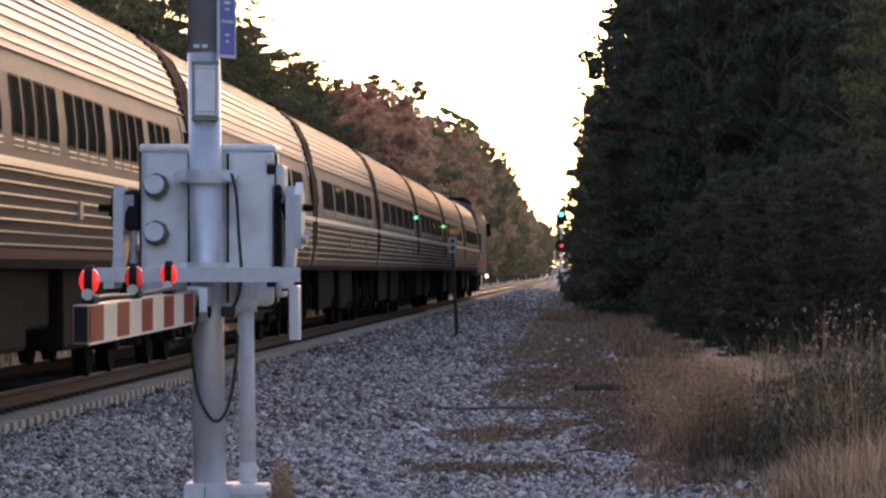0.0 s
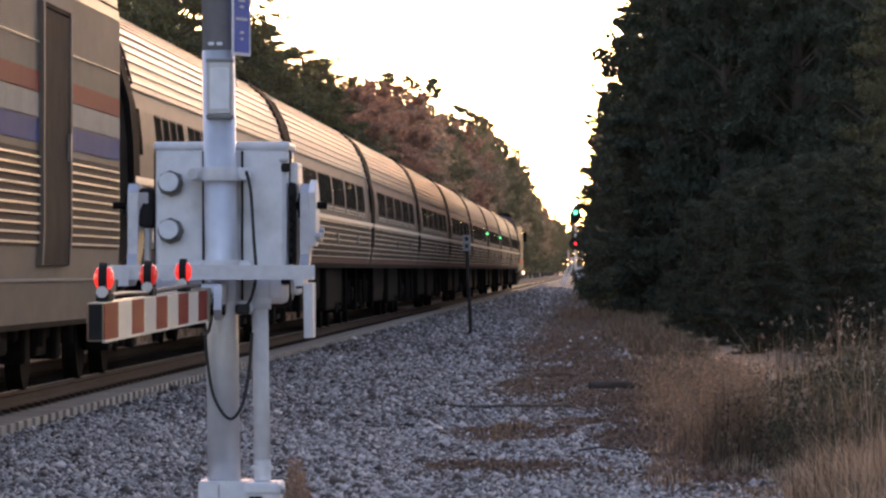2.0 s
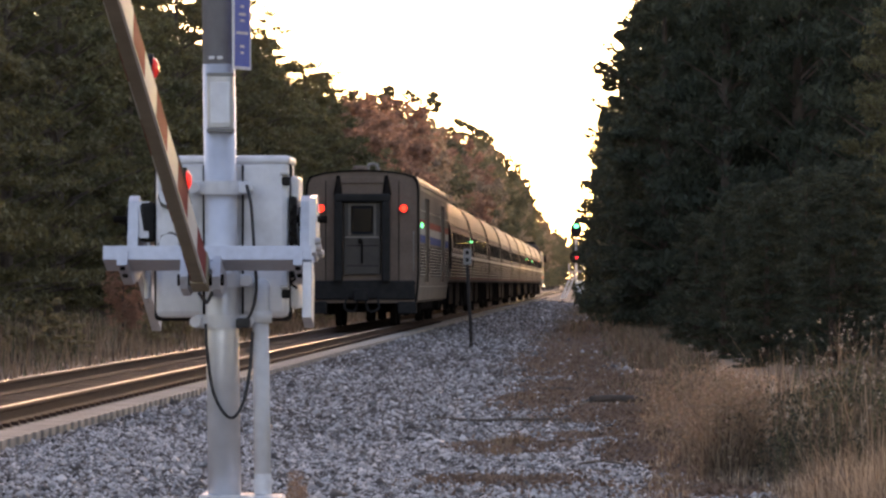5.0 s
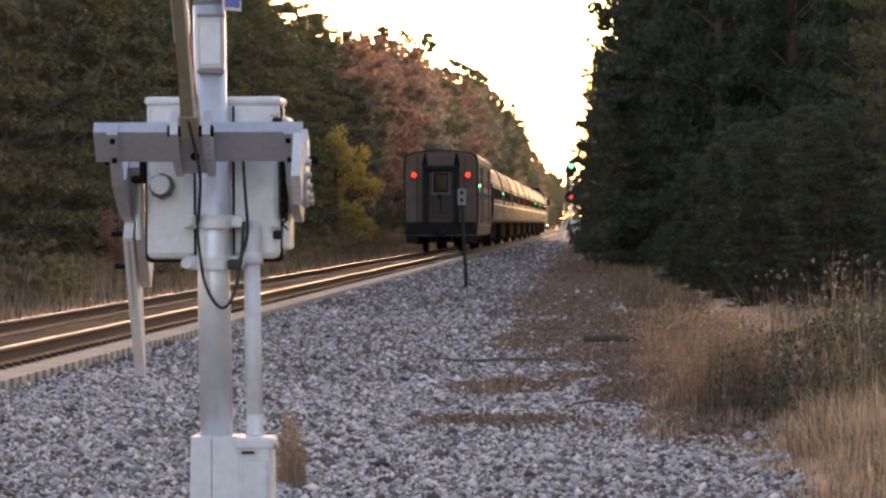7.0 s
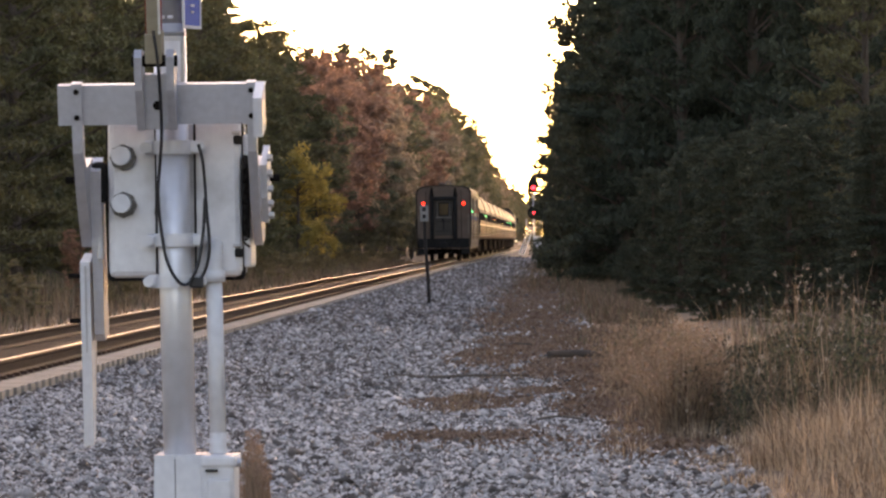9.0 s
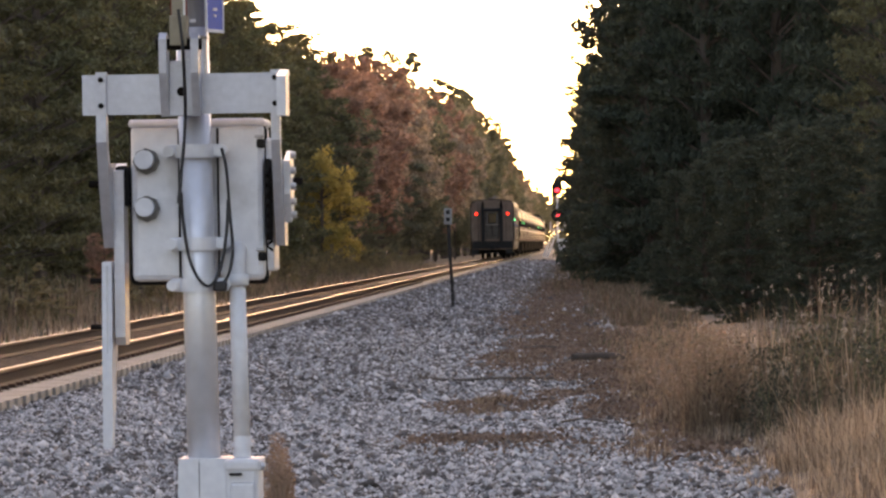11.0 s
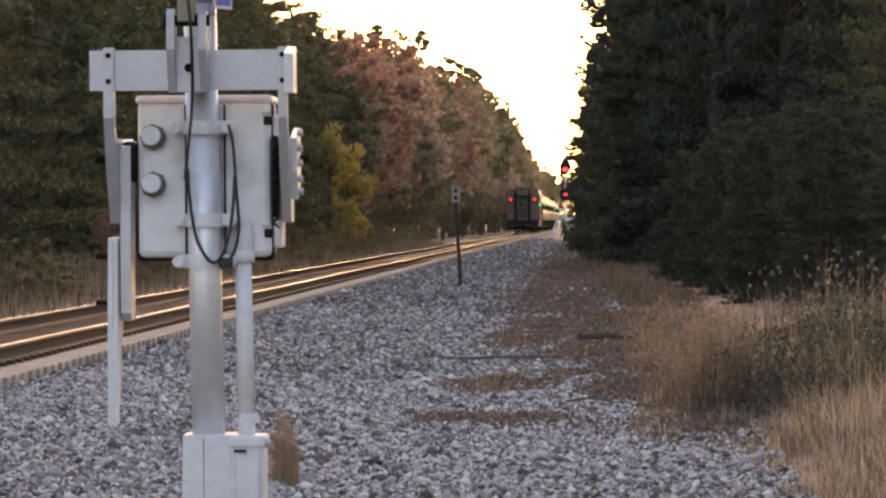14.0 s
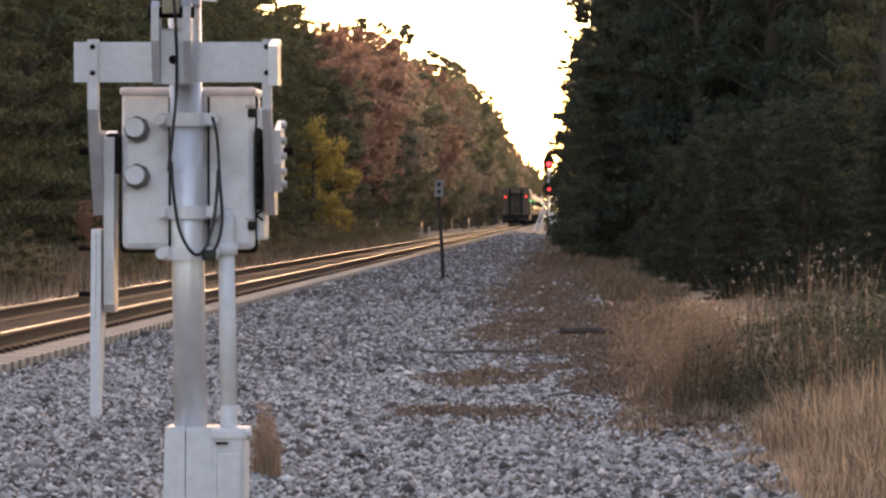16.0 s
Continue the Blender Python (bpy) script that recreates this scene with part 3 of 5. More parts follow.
def build_baggage():
    L = 11.6
    c = thing("baggage_car", "tall stainless baggage car with faded red, white and blue stripes", "train car", group="train cars")
    body = part("body", loft(bmesh.new(), section(BAG), -L, L), M["bag_side"], c)
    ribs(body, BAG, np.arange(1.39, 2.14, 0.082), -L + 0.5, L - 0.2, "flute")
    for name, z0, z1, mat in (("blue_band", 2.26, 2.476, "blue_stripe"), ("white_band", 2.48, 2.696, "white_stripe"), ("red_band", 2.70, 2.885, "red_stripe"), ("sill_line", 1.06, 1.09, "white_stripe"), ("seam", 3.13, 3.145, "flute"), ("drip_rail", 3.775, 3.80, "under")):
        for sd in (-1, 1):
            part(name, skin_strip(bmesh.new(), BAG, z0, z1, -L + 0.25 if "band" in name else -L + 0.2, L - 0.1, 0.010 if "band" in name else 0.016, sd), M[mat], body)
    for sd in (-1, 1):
        # same painted shade behind the baggage car's flutes
        part("lower_panel", skin_strip(bmesh.new(), BAG, 1.36, 2.2, -L + 0.3, L - 0.15, 0.006, sd), M["low_side"], body, "brown sheet darkened as shade between the flutes")
    roof_half = [(x + 0.006, z + 0.006) for x, z in BAG if z > 3.6]
    part("roof", loft(bmesh.new(), roof_half + [(-x, z) for x, z in roof_half[::-1]], -L + 0.15, L - 0.05), M["roof_steel"], c, "pale curved roof")
    # sliding doors set in dark openings
    for y0, y1 in ((-7.9, -5.9), (4.8, 6.8)):
        for sd in (-1, 1):
            d = part("side_door", skin_strip(bmesh.new(), BAG, 1.2, 3.45, y0, y1, 0.038, sd), M["door_dark"], c, "dark recessed loading door")
            part("door_edge", skin_strip(bmesh.new(), BAG, 1.2, 3.5, y1, y1 + 0.12, 0.05, sd), M["bag_side"], d)
            part("door_edge", skin_strip(bmesh.new(), BAG, 1.2, 3.5, y0 - 0.12, y0, 0.05, sd), M["bag_side"], d)
            part("door_head", skin_strip(bmesh.new(), BAG, 3.45, 3.5, y0, y1, 0.05, sd), M["under"], d)
            part("door_handle", skin_strip(bmesh.new(), BAG, 2.15, 2.4, y1 - 0.2, y1 - 0.12, 0.07, sd), M["silver"], d)
    e = -L
    end = part("end_sheet", loft(bmesh.new(), section([(x * 0.985, z) for x, z in BAG]), e - 0.06, e + 0.02), M["end_steel"], c, "grimy dark brown end sheet")
    ring = section([(x * 0.99, z) for x, z in BAG])
    part("end_rim", hoop(bmesh.new(), ring, [(x * 0.965, z - 0.04) for x, z in ring], e - 0.09, e - 0.03), M["under"], end)
    for sd in (-1, 1):
        part("gangway_post", box(bmesh.new(), sd * 0.64 - 0.11, sd * 0.64 + 0.11, e - 0.34, e - 0.05, 1.2, 3.36, 0.04), M["black"], end)
        bm = bmesh.new()
        cyl(bm, (sd * 0.66, e - 0.08, 3.52), (sd * 0.64, e - 0.08, 4.05), 0.13, 0.05, n=10)
        part("corner_horn", bm, M["under"], end)
        lamp = part("marker_housing", cyl(bmesh.new(), (sd * 1.11, e - 0.06, 3.16), (sd * 1.11, e - 0.14, 3.16), 0.13, n=18), M["end_steel"], end)
        part("marker_lens", cyl(bmesh.new(), (sd * 1.11, e - 0.13, 3.17), (sd * 1.11, e - 0.19, 3.17), 0.095, 0.078, n=18), M["marker"], lamp, "lit red marker lamp")
        part("grab_rail", tube(bmesh.new(), [(sd * 1.38, e - 0.08, 1.5), (sd * 1.38, e - 0.16, 1.55), (sd * 1.38, e - 0.16, 2.5), (sd * 1.38, e - 0.08, 2.55)], 0.018, 6), M["silver"], end)
        part("end_seam", box(bmesh.new(), sd * 0.98 - 0.012, sd * 0.98 + 0.012, e - 0.075, e - 0.05, 1.2, 3.9), M["under"], end)
        part("brake_hose", tube(bmesh.new(), curve_pts([(sd * 0.4, e - 0.1, 0.85), (sd * 0.45, e - 0.4, 0.5), (sd * 0.2, e - 0.55, 0.42), (sd * 0.1, e - 0.5, 0.7)], 6), 0.03, 6), M["black"], end)
        part("step", box(bmesh.new(), sd * 1.2 - 0.25, sd * 1.2 + 0.25, e - 0.1, e + 0.3, 0.35, 0.68, 0.03), M["black"], end)
    part("gangway_head", box(bmesh.new(), -0.76, 0.76, e - 0.36, e - 0.05, 3.34, 3.56, 0.06), M["black"], end)
    door = part("end_door", box(bmesh.new(), -0.49, 0.49, e - 0.16, e - 0.05, 1.4, 3.32, 0.02), M["end_door"], end, "dull grey gangway door")
    part("door_window", box(bmesh.new(), -0.30, 0.30, e - 0.18, e - 0.15, 2.48, 3.24, 0.07), M["glass"], door)
    part("window_rim", hoop(bmesh.new(), [(-0.37, 2.44), (-0.37, 3.30), (0.37, 3.30), (0.37, 2.44)], [(-0.31, 2.44), (-0.31, 3.245), (0.31, 3.245), (0.31, 2.44)], e - 0.19, e - 0.15), M["end_rim"], door, "pale rim round the door window")
    for z in (1.62, 2.16):
        part("door_panel_line", box(bmesh.new(), -0.42, 0.42, e - 0.166, e - 0.158, z, z + 0.02), M["under"], door)
    part("lock_case", box(bmesh.new(), -0.11, 0.0, e - 0.23, e - 0.16, 2.22, 2.36, 0.02), M["under"], door)
    part("door_handle", box(bmesh.new(), -0.03, 0.02, e - 0.22, e - 0.15, 1.7, 2.3, 0.008), M["under"], door)
    part("door_bar", box(bmesh.new(), -0.45, 0.45, e - 0.19, e - 0.15, 2.38, 2.42), M["silver"], door)
    part("headboard", box(bmesh.new(), -0.6, 0.6, e - 0.10, e - 0.05, 3.84, 4.02, 0.02), M["end_steel"], end)
    part("roof_box", box(bmesh.new(), -0.28, 0.10, e + 0.2, e + 1.0, 4.15, 4.33, 0.08), M["end_steel"], c)
    part("roof_vent", tube(bmesh.new(), curve_pts([(0.12, e + 0.6, 4.15), (0.14, e + 0.6, 4.33), (0.32, e + 0.6, 4.36), (0.42, e + 0.6, 4.15)], 5), 0.05, 8), M["silver"], c, "bent metal roof pipe")
    part("buffer_beam", box(bmesh.new(), -1.42, 1.42, e - 0.12, e + 0.4, 0.72, 1.24, 0.04), M["black"], end)
    bm = box(bmesh.new(), -0.14, 0.14, e - 0.75, e, 0.72, 0.98, 0.04)
    box(bm, -0.2, 0.2, e - 0.85, e - 0.6, 0.68, 1.02, 0.05)
    part("coupler", bm, M["black"], end)
    part("side_lamp", cyl(bmesh.new(), (1.50, -11.25, 2.72), (1.62, -11.25, 2.72), 0.065, n=10), M["green_lamp"], c, "lit green brake indicator lamp")
    part("diaphragm", box(bmesh.new(), -0.95, 0.95, L, L + 0.2, 1.15, 3.6, 0.1), M["black"], c)
    part("equipment_box", box(bmesh.new(), -1.3, 1.3, -5.0, 4.5, 0.42, 0.8, 0.05), M["under"], c, "dark underfloor equipment")
    part("centre_sill", box(bmesh.new(), -0.4, 0.4, -L, L + 0.3, 0.62, 1.05), M["under"], c)
    for y in (-8.4, 8.4):
        bogie(c, y)
    return c


LOCO = [(1.35, 1.0), (1.50, 1.1), (1.50, 3.3), (1.42, 3.75), (1.1, 4.2), (0.4, 4.4)]


def build_loco():
    c = thing("diesel_locomotive", "grey boxy diesel locomotive with a dark roof", "locomotive", group="train cars")
    part("body", loft(bmesh.new(), section(LOCO), -10.2, 9.4), M["loco"], c)
    roof = [(x + 0.006, z + 0.006) for x, z in LOCO if z > 3.5]
    part("roof", loft(bmesh.new(), roof + [(-x, z) for x, z in roof[::-1]], -10.1, 9.3), M["under"], c)
    for y in (-7, -4.2, 0.5, 3.0):
        part("roof_fan", box(bmesh.new(), -0.9, 0.9, y - 0.9, y + 0.9, 4.3, 4.52, 0.05), M["under"], c)
    bm = bmesh.new()
    for s in (-1, 1):
        skin_strip(bm, LOCO, 2.0, 2.9, -9.8, -3.0, 0.03, s)
    part("side_grille", bm, M["under"], c)
    bm = bmesh.new()
    for s in (-1, 1):
        skin_strip(bm, LOCO, 1.5, 1.75, -10, 9.2, 0.012, s)
    part("side_band", bm, M["red_stripe"], c)
    part("nose", box(bmesh.new(), -1.45, 1.45, 9.3, 10.4, 1.0, 2.9, 0.25), M["loco"], c)
    # silver paint stands in for sky reflected on the cab side
    part("cab_side", skin_strip(bmesh.new(), LOCO, 3.0, 3.9, 6.4, 9.2, 0.012, 1), M["silver"], c, "cab side coloured pale as if reflecting the sky")
    part("cab_window", skin_strip(bmesh.new(), LOCO, 3.1, 3.6, 7.0, 8.0, 0.02, 1), M["glass"], c)
    part("mirror", box(bmesh.new(), 1.50, 1.72, 8.6, 8.7, 2.9, 3.5, 0.02), M["under"], c)
    part("ditch_lamp", cyl(bmesh.new(), (1.42, 10.35, 0.95), (1.56, 10.35, 0.95), 0.09, n=12), M["white_lamp"], c, "lit white ditch lamp")
    bm = bmesh.new()
    box(bm, -1.3, 1.3, -2.8, 2.8, 0.25, 1.02, 0.1)
    box(bm, -0.3, 0.3, -10.6, 10.6, 0.75, 1.05)
    part("fuel_tank", bm, M["under"], c)
    for y in (-6.6, 6.6):
        bogie(c, y)
    return c


# where the rear of the train stands, by seconds
REAR = [(0.0, -42.4), (3.5, 75.0), (7.0, 194.4), (9.0, 261.8), (11.5, 350.0), (14.0, 441.0), (16.0, 516.0)]
PITCH, BAG_PITCH = 25.45, 23.7
train = []


def build_train():
    bag = build_baggage()
    train.append((bag, 11.6))
    coach = build_coach()
    train.append((coach, BAG_PITCH + 12.75))
    for k in range(8):
        train.append((copy_thing(coach, Matrix()), BAG_PITCH + PITCH * (k + 1) + 12.75))
    for k in (2, 3, 4, 5, 8, 9):
        for ch in list(train[k][0].children):
            if ch.name.startswith("side_lamp"):
                bpy.data.objects.remove(ch)
    train.append((build_loco(), BAG_PITCH + PITCH * 9 + 10.4))


# ---- crossing gate ----
GATE = (-1.477, 18.3, -0.06)
AXLE = (0.01, 0.17, 1.93)


def build_gate():
    g = thing("crossing_gate", "silver painted crossing gate mechanism with striped arm on a steel mast", "crossing gate", GATE)
    lean = lambda z: 0.014 * (1.66 - z)
    mast = smooth(part("mast", cyl(bmesh.new(), (lean(0.3), 0, 0.3), (lean(2.53), 0, 2.53), 0.0635, n=40), M["mast_paint"], g, "silver painted steel mast"))
    smooth(part("upper_mast", cyl(bmesh.new(), (lean(2.53), 0, 2.53), (lean(5.2), 0, 5.2), 0.0625, n=40), M["mast_grey"], mast, "dull grey upper pipe"))
    for x in (-0.034, -0.002):
        part("paint_mark", box(bmesh.new(), lean(2.55) + x, lean(2.55) + x + 0.022, -0.067, -0.045, 2.548, 2.560), M["sign_white"], mast)
    # base casting with a junction box
    bm = bmesh.new()
    for x0, x1, b in ((-0.078, 0.0, 0.0), (0.003, 0.115, 0.0)):
        vs = box(bm, x0, x1, -0.13, 0.13, 0.0, 0.86).verts
    for v in bm.verts:
        if v.co.z < 0.4:
            v.co.x *= 1.25
            v.co.y *= 1.25
    base = part("base_casting", bm, M["alu_white"], g, "white painted split base casting")
    part("base_seam", box(bmesh.new(), 0.0005, 0.0025, -0.1335, -0.12, 0.1, 0.845), M["under"], base)
    jb = part("junction_box", box(bmesh.new(), 0.105, 0.235, -0.17, 0.09, 0.22, 0.845, 0.018), M["alu_white"], base)
    part("junction_lid", box(bmesh.new(), 0.10, 0.242, -0.178, 0.1, 0.812, 0.858, 0.012), M["alu_white"], jb)
    part("lid_slot", box(bmesh.new(), 0.122, 0.17, -0.181, -0.170, 0.796, 0.806), M["black"], jb)
    part("junction_panel", box(bmesh.new(), 0.125, 0.222, -0.182, -0.165, 0.25, 0.77, 0.012), M["alu_white"], jb)
    for x in (0.238,):
        part("base_bolt", cyl(bmesh.new(), (x - 0.02, -0.14, 0.83), (x + 0.02, -0.14, 0.83), 0.018, n=8), M["galv"], base)
    part("foundation", box(bmesh.new(), -0.35, 0.4, -0.3, 0.35, -0.1, 0.02, 0.02), M["concrete"], g)
    # mechanism box
    bm = box(bmesh.new(), -0.265, 0.255, 0.07, 0.42, 1.545, 2.16, 0.025)
    mech = part("mechanism_box", bm, M["alu"], g, "silver painted mechanism housing")
    part("box_lid", box(bmesh.new(), -0.272, 0.262, 0.062, 0.43, 2.145, 2.178, 0.012), M["alu"], mech)
    part("box_gasket", box(bmesh.new(), -0.276, 0.266, 0.115, 0.15, 1.531, 2.15, 0.02), M["black"], mech, "black rubber gasket round the housing")
    # black strips stand in for shade in the gaps beside the mast
    for x0, x1 in ((-0.080, -0.072), (0.072, 0.080)):
        part("mounting_gap", box(bmesh.new(), x0, x1, 0.055, 0.075, 1.56, 2.14), M["black"], mech)
    part("side_cover", box(bmesh.new(), 0.255, 0.29, 0.12, 0.40, 1.58, 2.10, 0.012), M["alu"], mech)
    for z0, z1 in ((2.06, 2.13), (1.62, 1.70)):
        part("hinge", box(bmesh.new(), 0.228, 0.262, 0.055, 0.09, z0, z0 + 0.035, 0.008), M["black"], mech)
        part("hinge_pin", box(bmesh.new(), 0.222, 0.256, 0.052, 0.088, z0 + 0.04, z0 + 0.052, 0.003), M["galv"], mech)
    for z in (2.02, 1.835):
        col = part("plug_collar", cyl(bmesh.new(), (-0.203, 0.075, z - 0.006), (-0.203, 0.040, z - 0.006), 0.052, n=8), M["collar"], mech, "octagonal collar darkened like a shadow outline")
        part("plug", cyl(bmesh.new(), (-0.207, 0.05, z), (-0.207, -0.015, z), 0.037, n=24), M["alu_white"], col, "round conduit plug")
    # clamps round the mast
    for z in (2.05, 1.69, 1.53):
        bm = bmesh.new()
        x = lean(z)
        bm2 = box(bm, x - 0.11, x + 0.115, -0.03, 0.05, z - 0.025, z + 0.025, 0.01)
        cyl(bm, (x, 0, z - 0.026), (x, 0, z + 0.026), 0.079, n=28)
        for s in (-1, 1):
            cyl(bm, (x + s * 0.102, -0.05, z), (x + s * 0.102, 0.05, z), 0.022, n=10)
        part("clamp", bm, M["alu"], g, "bolted saddle clamp")
    # shaft
    bm = cyl(bmesh.new(), (-0.44, AXLE[1], AXLE[2]), (0.40, AXLE[1], AXLE[2]), 0.014, n=18)
    cyl(bm, (-0.345, AXLE[1], AXLE[2]), (-0.26, AXLE[1], AXLE[2]), 0.05, n=18)
    cyl(bm, (0.26, AXLE[1], AXLE[2]), (0.345, AXLE[1], AXLE[2]), 0.05, n=18)
    part("shaft", bm, M["under"], mech)
    part("crank_housing", box(bmesh.new(), -0.335, -0.272, 0.10, 0.24, 1.84, 2.0, 0.02), M["black"], mech, "black crank housing on the shaft")
    part("buffer_rod", cyl(bmesh.new(), (-0.30, 0.12, 1.62), (-0.30, 0.14, 1.90), 0.014, n=10), M["galv"], mech)
    part("crank_housing", box(bmesh.new(), 0.258, 0.285, 0.06, 0.16, 1.70, 2.02, 0.012), M["black"], mech)
    part("buffer_spring", tube(bmesh.new(), [(0.275 + 0.012 * math.cos(k * 1.2), 0.05 + 0.012 * math.sin(k * 1.2), 1.66 + k * 0.0075) for k in range(44)], 0.005, 5), M["under"], mech)
    # conduit
    bm = cyl(bmesh.new(), (0.158, 0.02, 0.93), (0.148, 0.02, 1.58), 0.032, n=20)
    tube(bm, curve_pts([(0.148, 0.02, 1.56), (0.149, 0.025, 1.62), (0.15, 0.06, 1.66), (0.15, 0.1, 1.665)], 5), 0.034, 16)
    cyl(bm, (0.148, 0.02, 1.525), (0.148, 0.02, 1.57), 0.045, n=20)
    con = smooth(part("conduit", bm, M["alu_white"], g, "white conduit pipe with elbow"))
    bm = cyl(bmesh.new(), (0.158, 0.02, 0.86), (0.158, 0.02, 0.94), 0.034, n=20)
    cyl(bm, (0.158, 0.02, 0.90), (0.158, 0.02, 0.915), 0.044, n=20)
    part("conduit_collar", bm, M["alu_white"], con)
    # plate and sign on the mast
    bm = box(bmesh.new(), -0.052, 0.048, -0.072, -0.02, 2.275, 2.49, 0.01)
    mp = part("mast_plate", bm, M["galv"], g, "worn rectangular plate on the mast")
    for z in (2.272, 2.488):
        part("plate_edge", box(bmesh.new(), -0.054, 0.050, -0.075, -0.02, z - 0.007, z + 0.007, 0.002), M["plate_grey"], mp)
    part("plate_face", box(bmesh.new(), -0.040, 0.036, -0.0755, -0.068, 2.30, 2.46, 0.002), M["alu"], mp)
    sg = part("information_sign", box(bmesh.new(), -0.004, 0.0, -0.135, 0.0, 2.52, 2.98, 0.0), M["sign_blue"], g, "blue information sign with white lines")
    sg.matrix_basis = Matrix.Translation((0.105, 0.06, 0.0)) @ Matrix.Rotation(radians(-24), 4, "Z")
    for z, w in ((2.575, 0.018), (2.60, 0.03), (2.652, 0.09), (2.70, 0.03), (2.725, 0.05), (2.755, 0.025), (2.80, 0.09), (2.85, 0.045), (2.88, 0.05)):
        part("legend_bar", box(bmesh.new(), 0.0, 0.003, -0.068 - w / 2, -0.068 + w / 2, z - 0.005, z + 0.005), M["sign_white"], sg)
    for y0, y1, z0, z1 in ((-0.138, 0.003, 2.510, 2.522), (-0.138, -0.131, 2.522, 2.98), (-0.004, 0.003, 2.522, 2.98)):
        part("sign_edge", box(bmesh.new(), -0.006, 0.0025, y0, y1, z0, z1), M["sign_white"], sg)
    part("cable", tube(bmesh.new(), curve_pts([(0.10, -0.055, 2.06), (0.118, -0.06, 1.98), (0.13, -0.06, 1.80), (0.138, -0.055, 1.66), (0.12, -0.05, 1.57), (0.09, -0.06, 1.525)], 8), 0.0065, 6), M["cable"], g)
    part("cable_grip", box(bmesh.new(), 0.06, 0.115, -0.075, -0.045, 1.505, 1.545, 0.008), M["cable"], g)
    return g


def build_arm(g):
    """The turning frame with its arm; local z runs along the arm, the origin is the shaft."""
    a = part("arm_frame", bmesh.new(), M["channel"], g, "grey channel frame that carries the gate arm")
    sec = [(-0.287, 0.265), (-0.232, 0.265), (-0.232, 0.277), (-0.275, 0.277), (-0.275, 0.408), (-0.232, 0.408), (-0.232, 0.42), (-0.287, 0.42)]

    def prism(bm, pts, x0, x1):
        """Extrudes a section of (y, z) points along x."""
        l = [bm.verts.new((x0, y, z)) for y, z in pts]
        r = [bm.verts.new((x1, y, z)) for y, z in pts]
        k = len(pts)
        bm.faces.new(l)
        bm.faces.new(r[::-1])
        for i in range(k):
            j = (i + 1) % k
            bm.faces.new((l[i], r[i], r[j], l[j]))
        bmesh.ops.recalc_face_normals(bm, faces=bm.faces)
        return bm

    bm = prism(bmesh.new(), sec, -0.44, 0.36)
    bm.to_mesh(a.data)
    bm.free()
    br = part("bracket", box(bmesh.new(), -0.12, 0.015, -0.345, -0.305, 0.255, 0.47, 0.005), M["channel"], a, "forked clevis bracket for the arm")
    for x in (-0.128, -0.006):
        part("bracket_ear", prism(bmesh.new(), [(-0.36, 0.255), (-0.31, 0.255), (-0.31, 0.555), (-0.40, 0.575), (-0.44, 0.55), (-0.43, 0.42)], x, x + 0.03), M["channel"], br)
    part("pivot_bolt", cyl(bmesh.new(), (-0.14, -0.40, 0.53), (0.035, -0.40, 0.53), 0.022, n=12), M["under"], br)
    part("bracket_bolt", cyl(bmesh.new(), (-0.05, -0.335, 0.35), (-0.05, -0.355, 0.35), 0.018, n=10), M["under"], br)

    def plate(name, pts, x0, x1, mat, label=""):
        return part(name, prism(bmesh.new(), pts, x0, x1), M[mat], a, label)

    for x0, x1 in ((-0.385, -0.345), (0.290, 0.325)):
        plate("side_plate", [(-0.312, 0.43), (-0.25, 0.43), (-0.245, 0.13), (-0.19, 0.08), (0.05, 0.08), (0.085, 0.04), (0.085, -0.05), (0.06, -0.25), (-0.09, -0.25), (-0.17, -0.14), (-0.25, 0.0), (-0.312, 0.16)], x0, x1, "channel")
        part("hub", cyl(bmesh.new(), (x0 - 0.012, 0, 0), (x1 + 0.012, 0, 0), 0.05, n=20), M["under"], a)
        for z in (0.40, 0.30):
            part("bolt", cyl(bmesh.new(), (0.5 * (x0 + x1), -0.305, z), (0.5 * (x0 + x1), -0.322, z), 0.011, n=8), M["under"], a)
    plate("counterweight_arm", [(-0.09, 0.05), (0.05, 0.08), (0.07, -0.25), (0.07, -0.60), (0.045, -0.63), (-0.07, -0.63), (-0.10, -0.60), (-0.10, -0.25)], -0.345, -0.305, "channel")
    plate("end_flange", [(-0.51, 0.25), (-0.30, 0.25), (-0.30, 0.43), (-0.51, 0.40)], 0.327, 0.362, "alu")
    cw = plate("counterweight", [(-0.12, -0.305), (0.06, -0.305), (0.07, -0.64), (-0.10, -1.03), (-0.17, -1.03), (-0.15, -0.66)], -0.392, -0.354, "alu_white", "pale counterweight plate")
    part("counterweight_edge", prism(bmesh.new(), [(-0.130, -0.32), (-0.118, -0.32), (-0.145, -0.66), (-0.155, -0.66)], -0.374, -0.368), M["galv"], cw)
    for z in (-0.38, -0.56):
        part("counterweight_bolt", cyl(bmesh.new(), (-0.45, -0.02, z), (-0.33, -0.02, z), 0.010, n=8), M["under"], cw)
    rw = plate("toothed_sector", [(-0.16, 0.08), (0.05, 0.12), (0.10, 0.0), (0.04, -0.13), (-0.10, -0.16), (-0.16, -0.05)], 0.326, 0.352, "alu")
    for y, z in ((-0.12, 0.10), (-0.13, 0.04), (-0.13, -0.02), (-0.12, -0.08), (-0.10, -0.13)):
        part("sector_bolt", cyl(bmesh.new(), (0.35, y, z), (0.372, y, z), 0.014, n=8), M["galv"], rw)
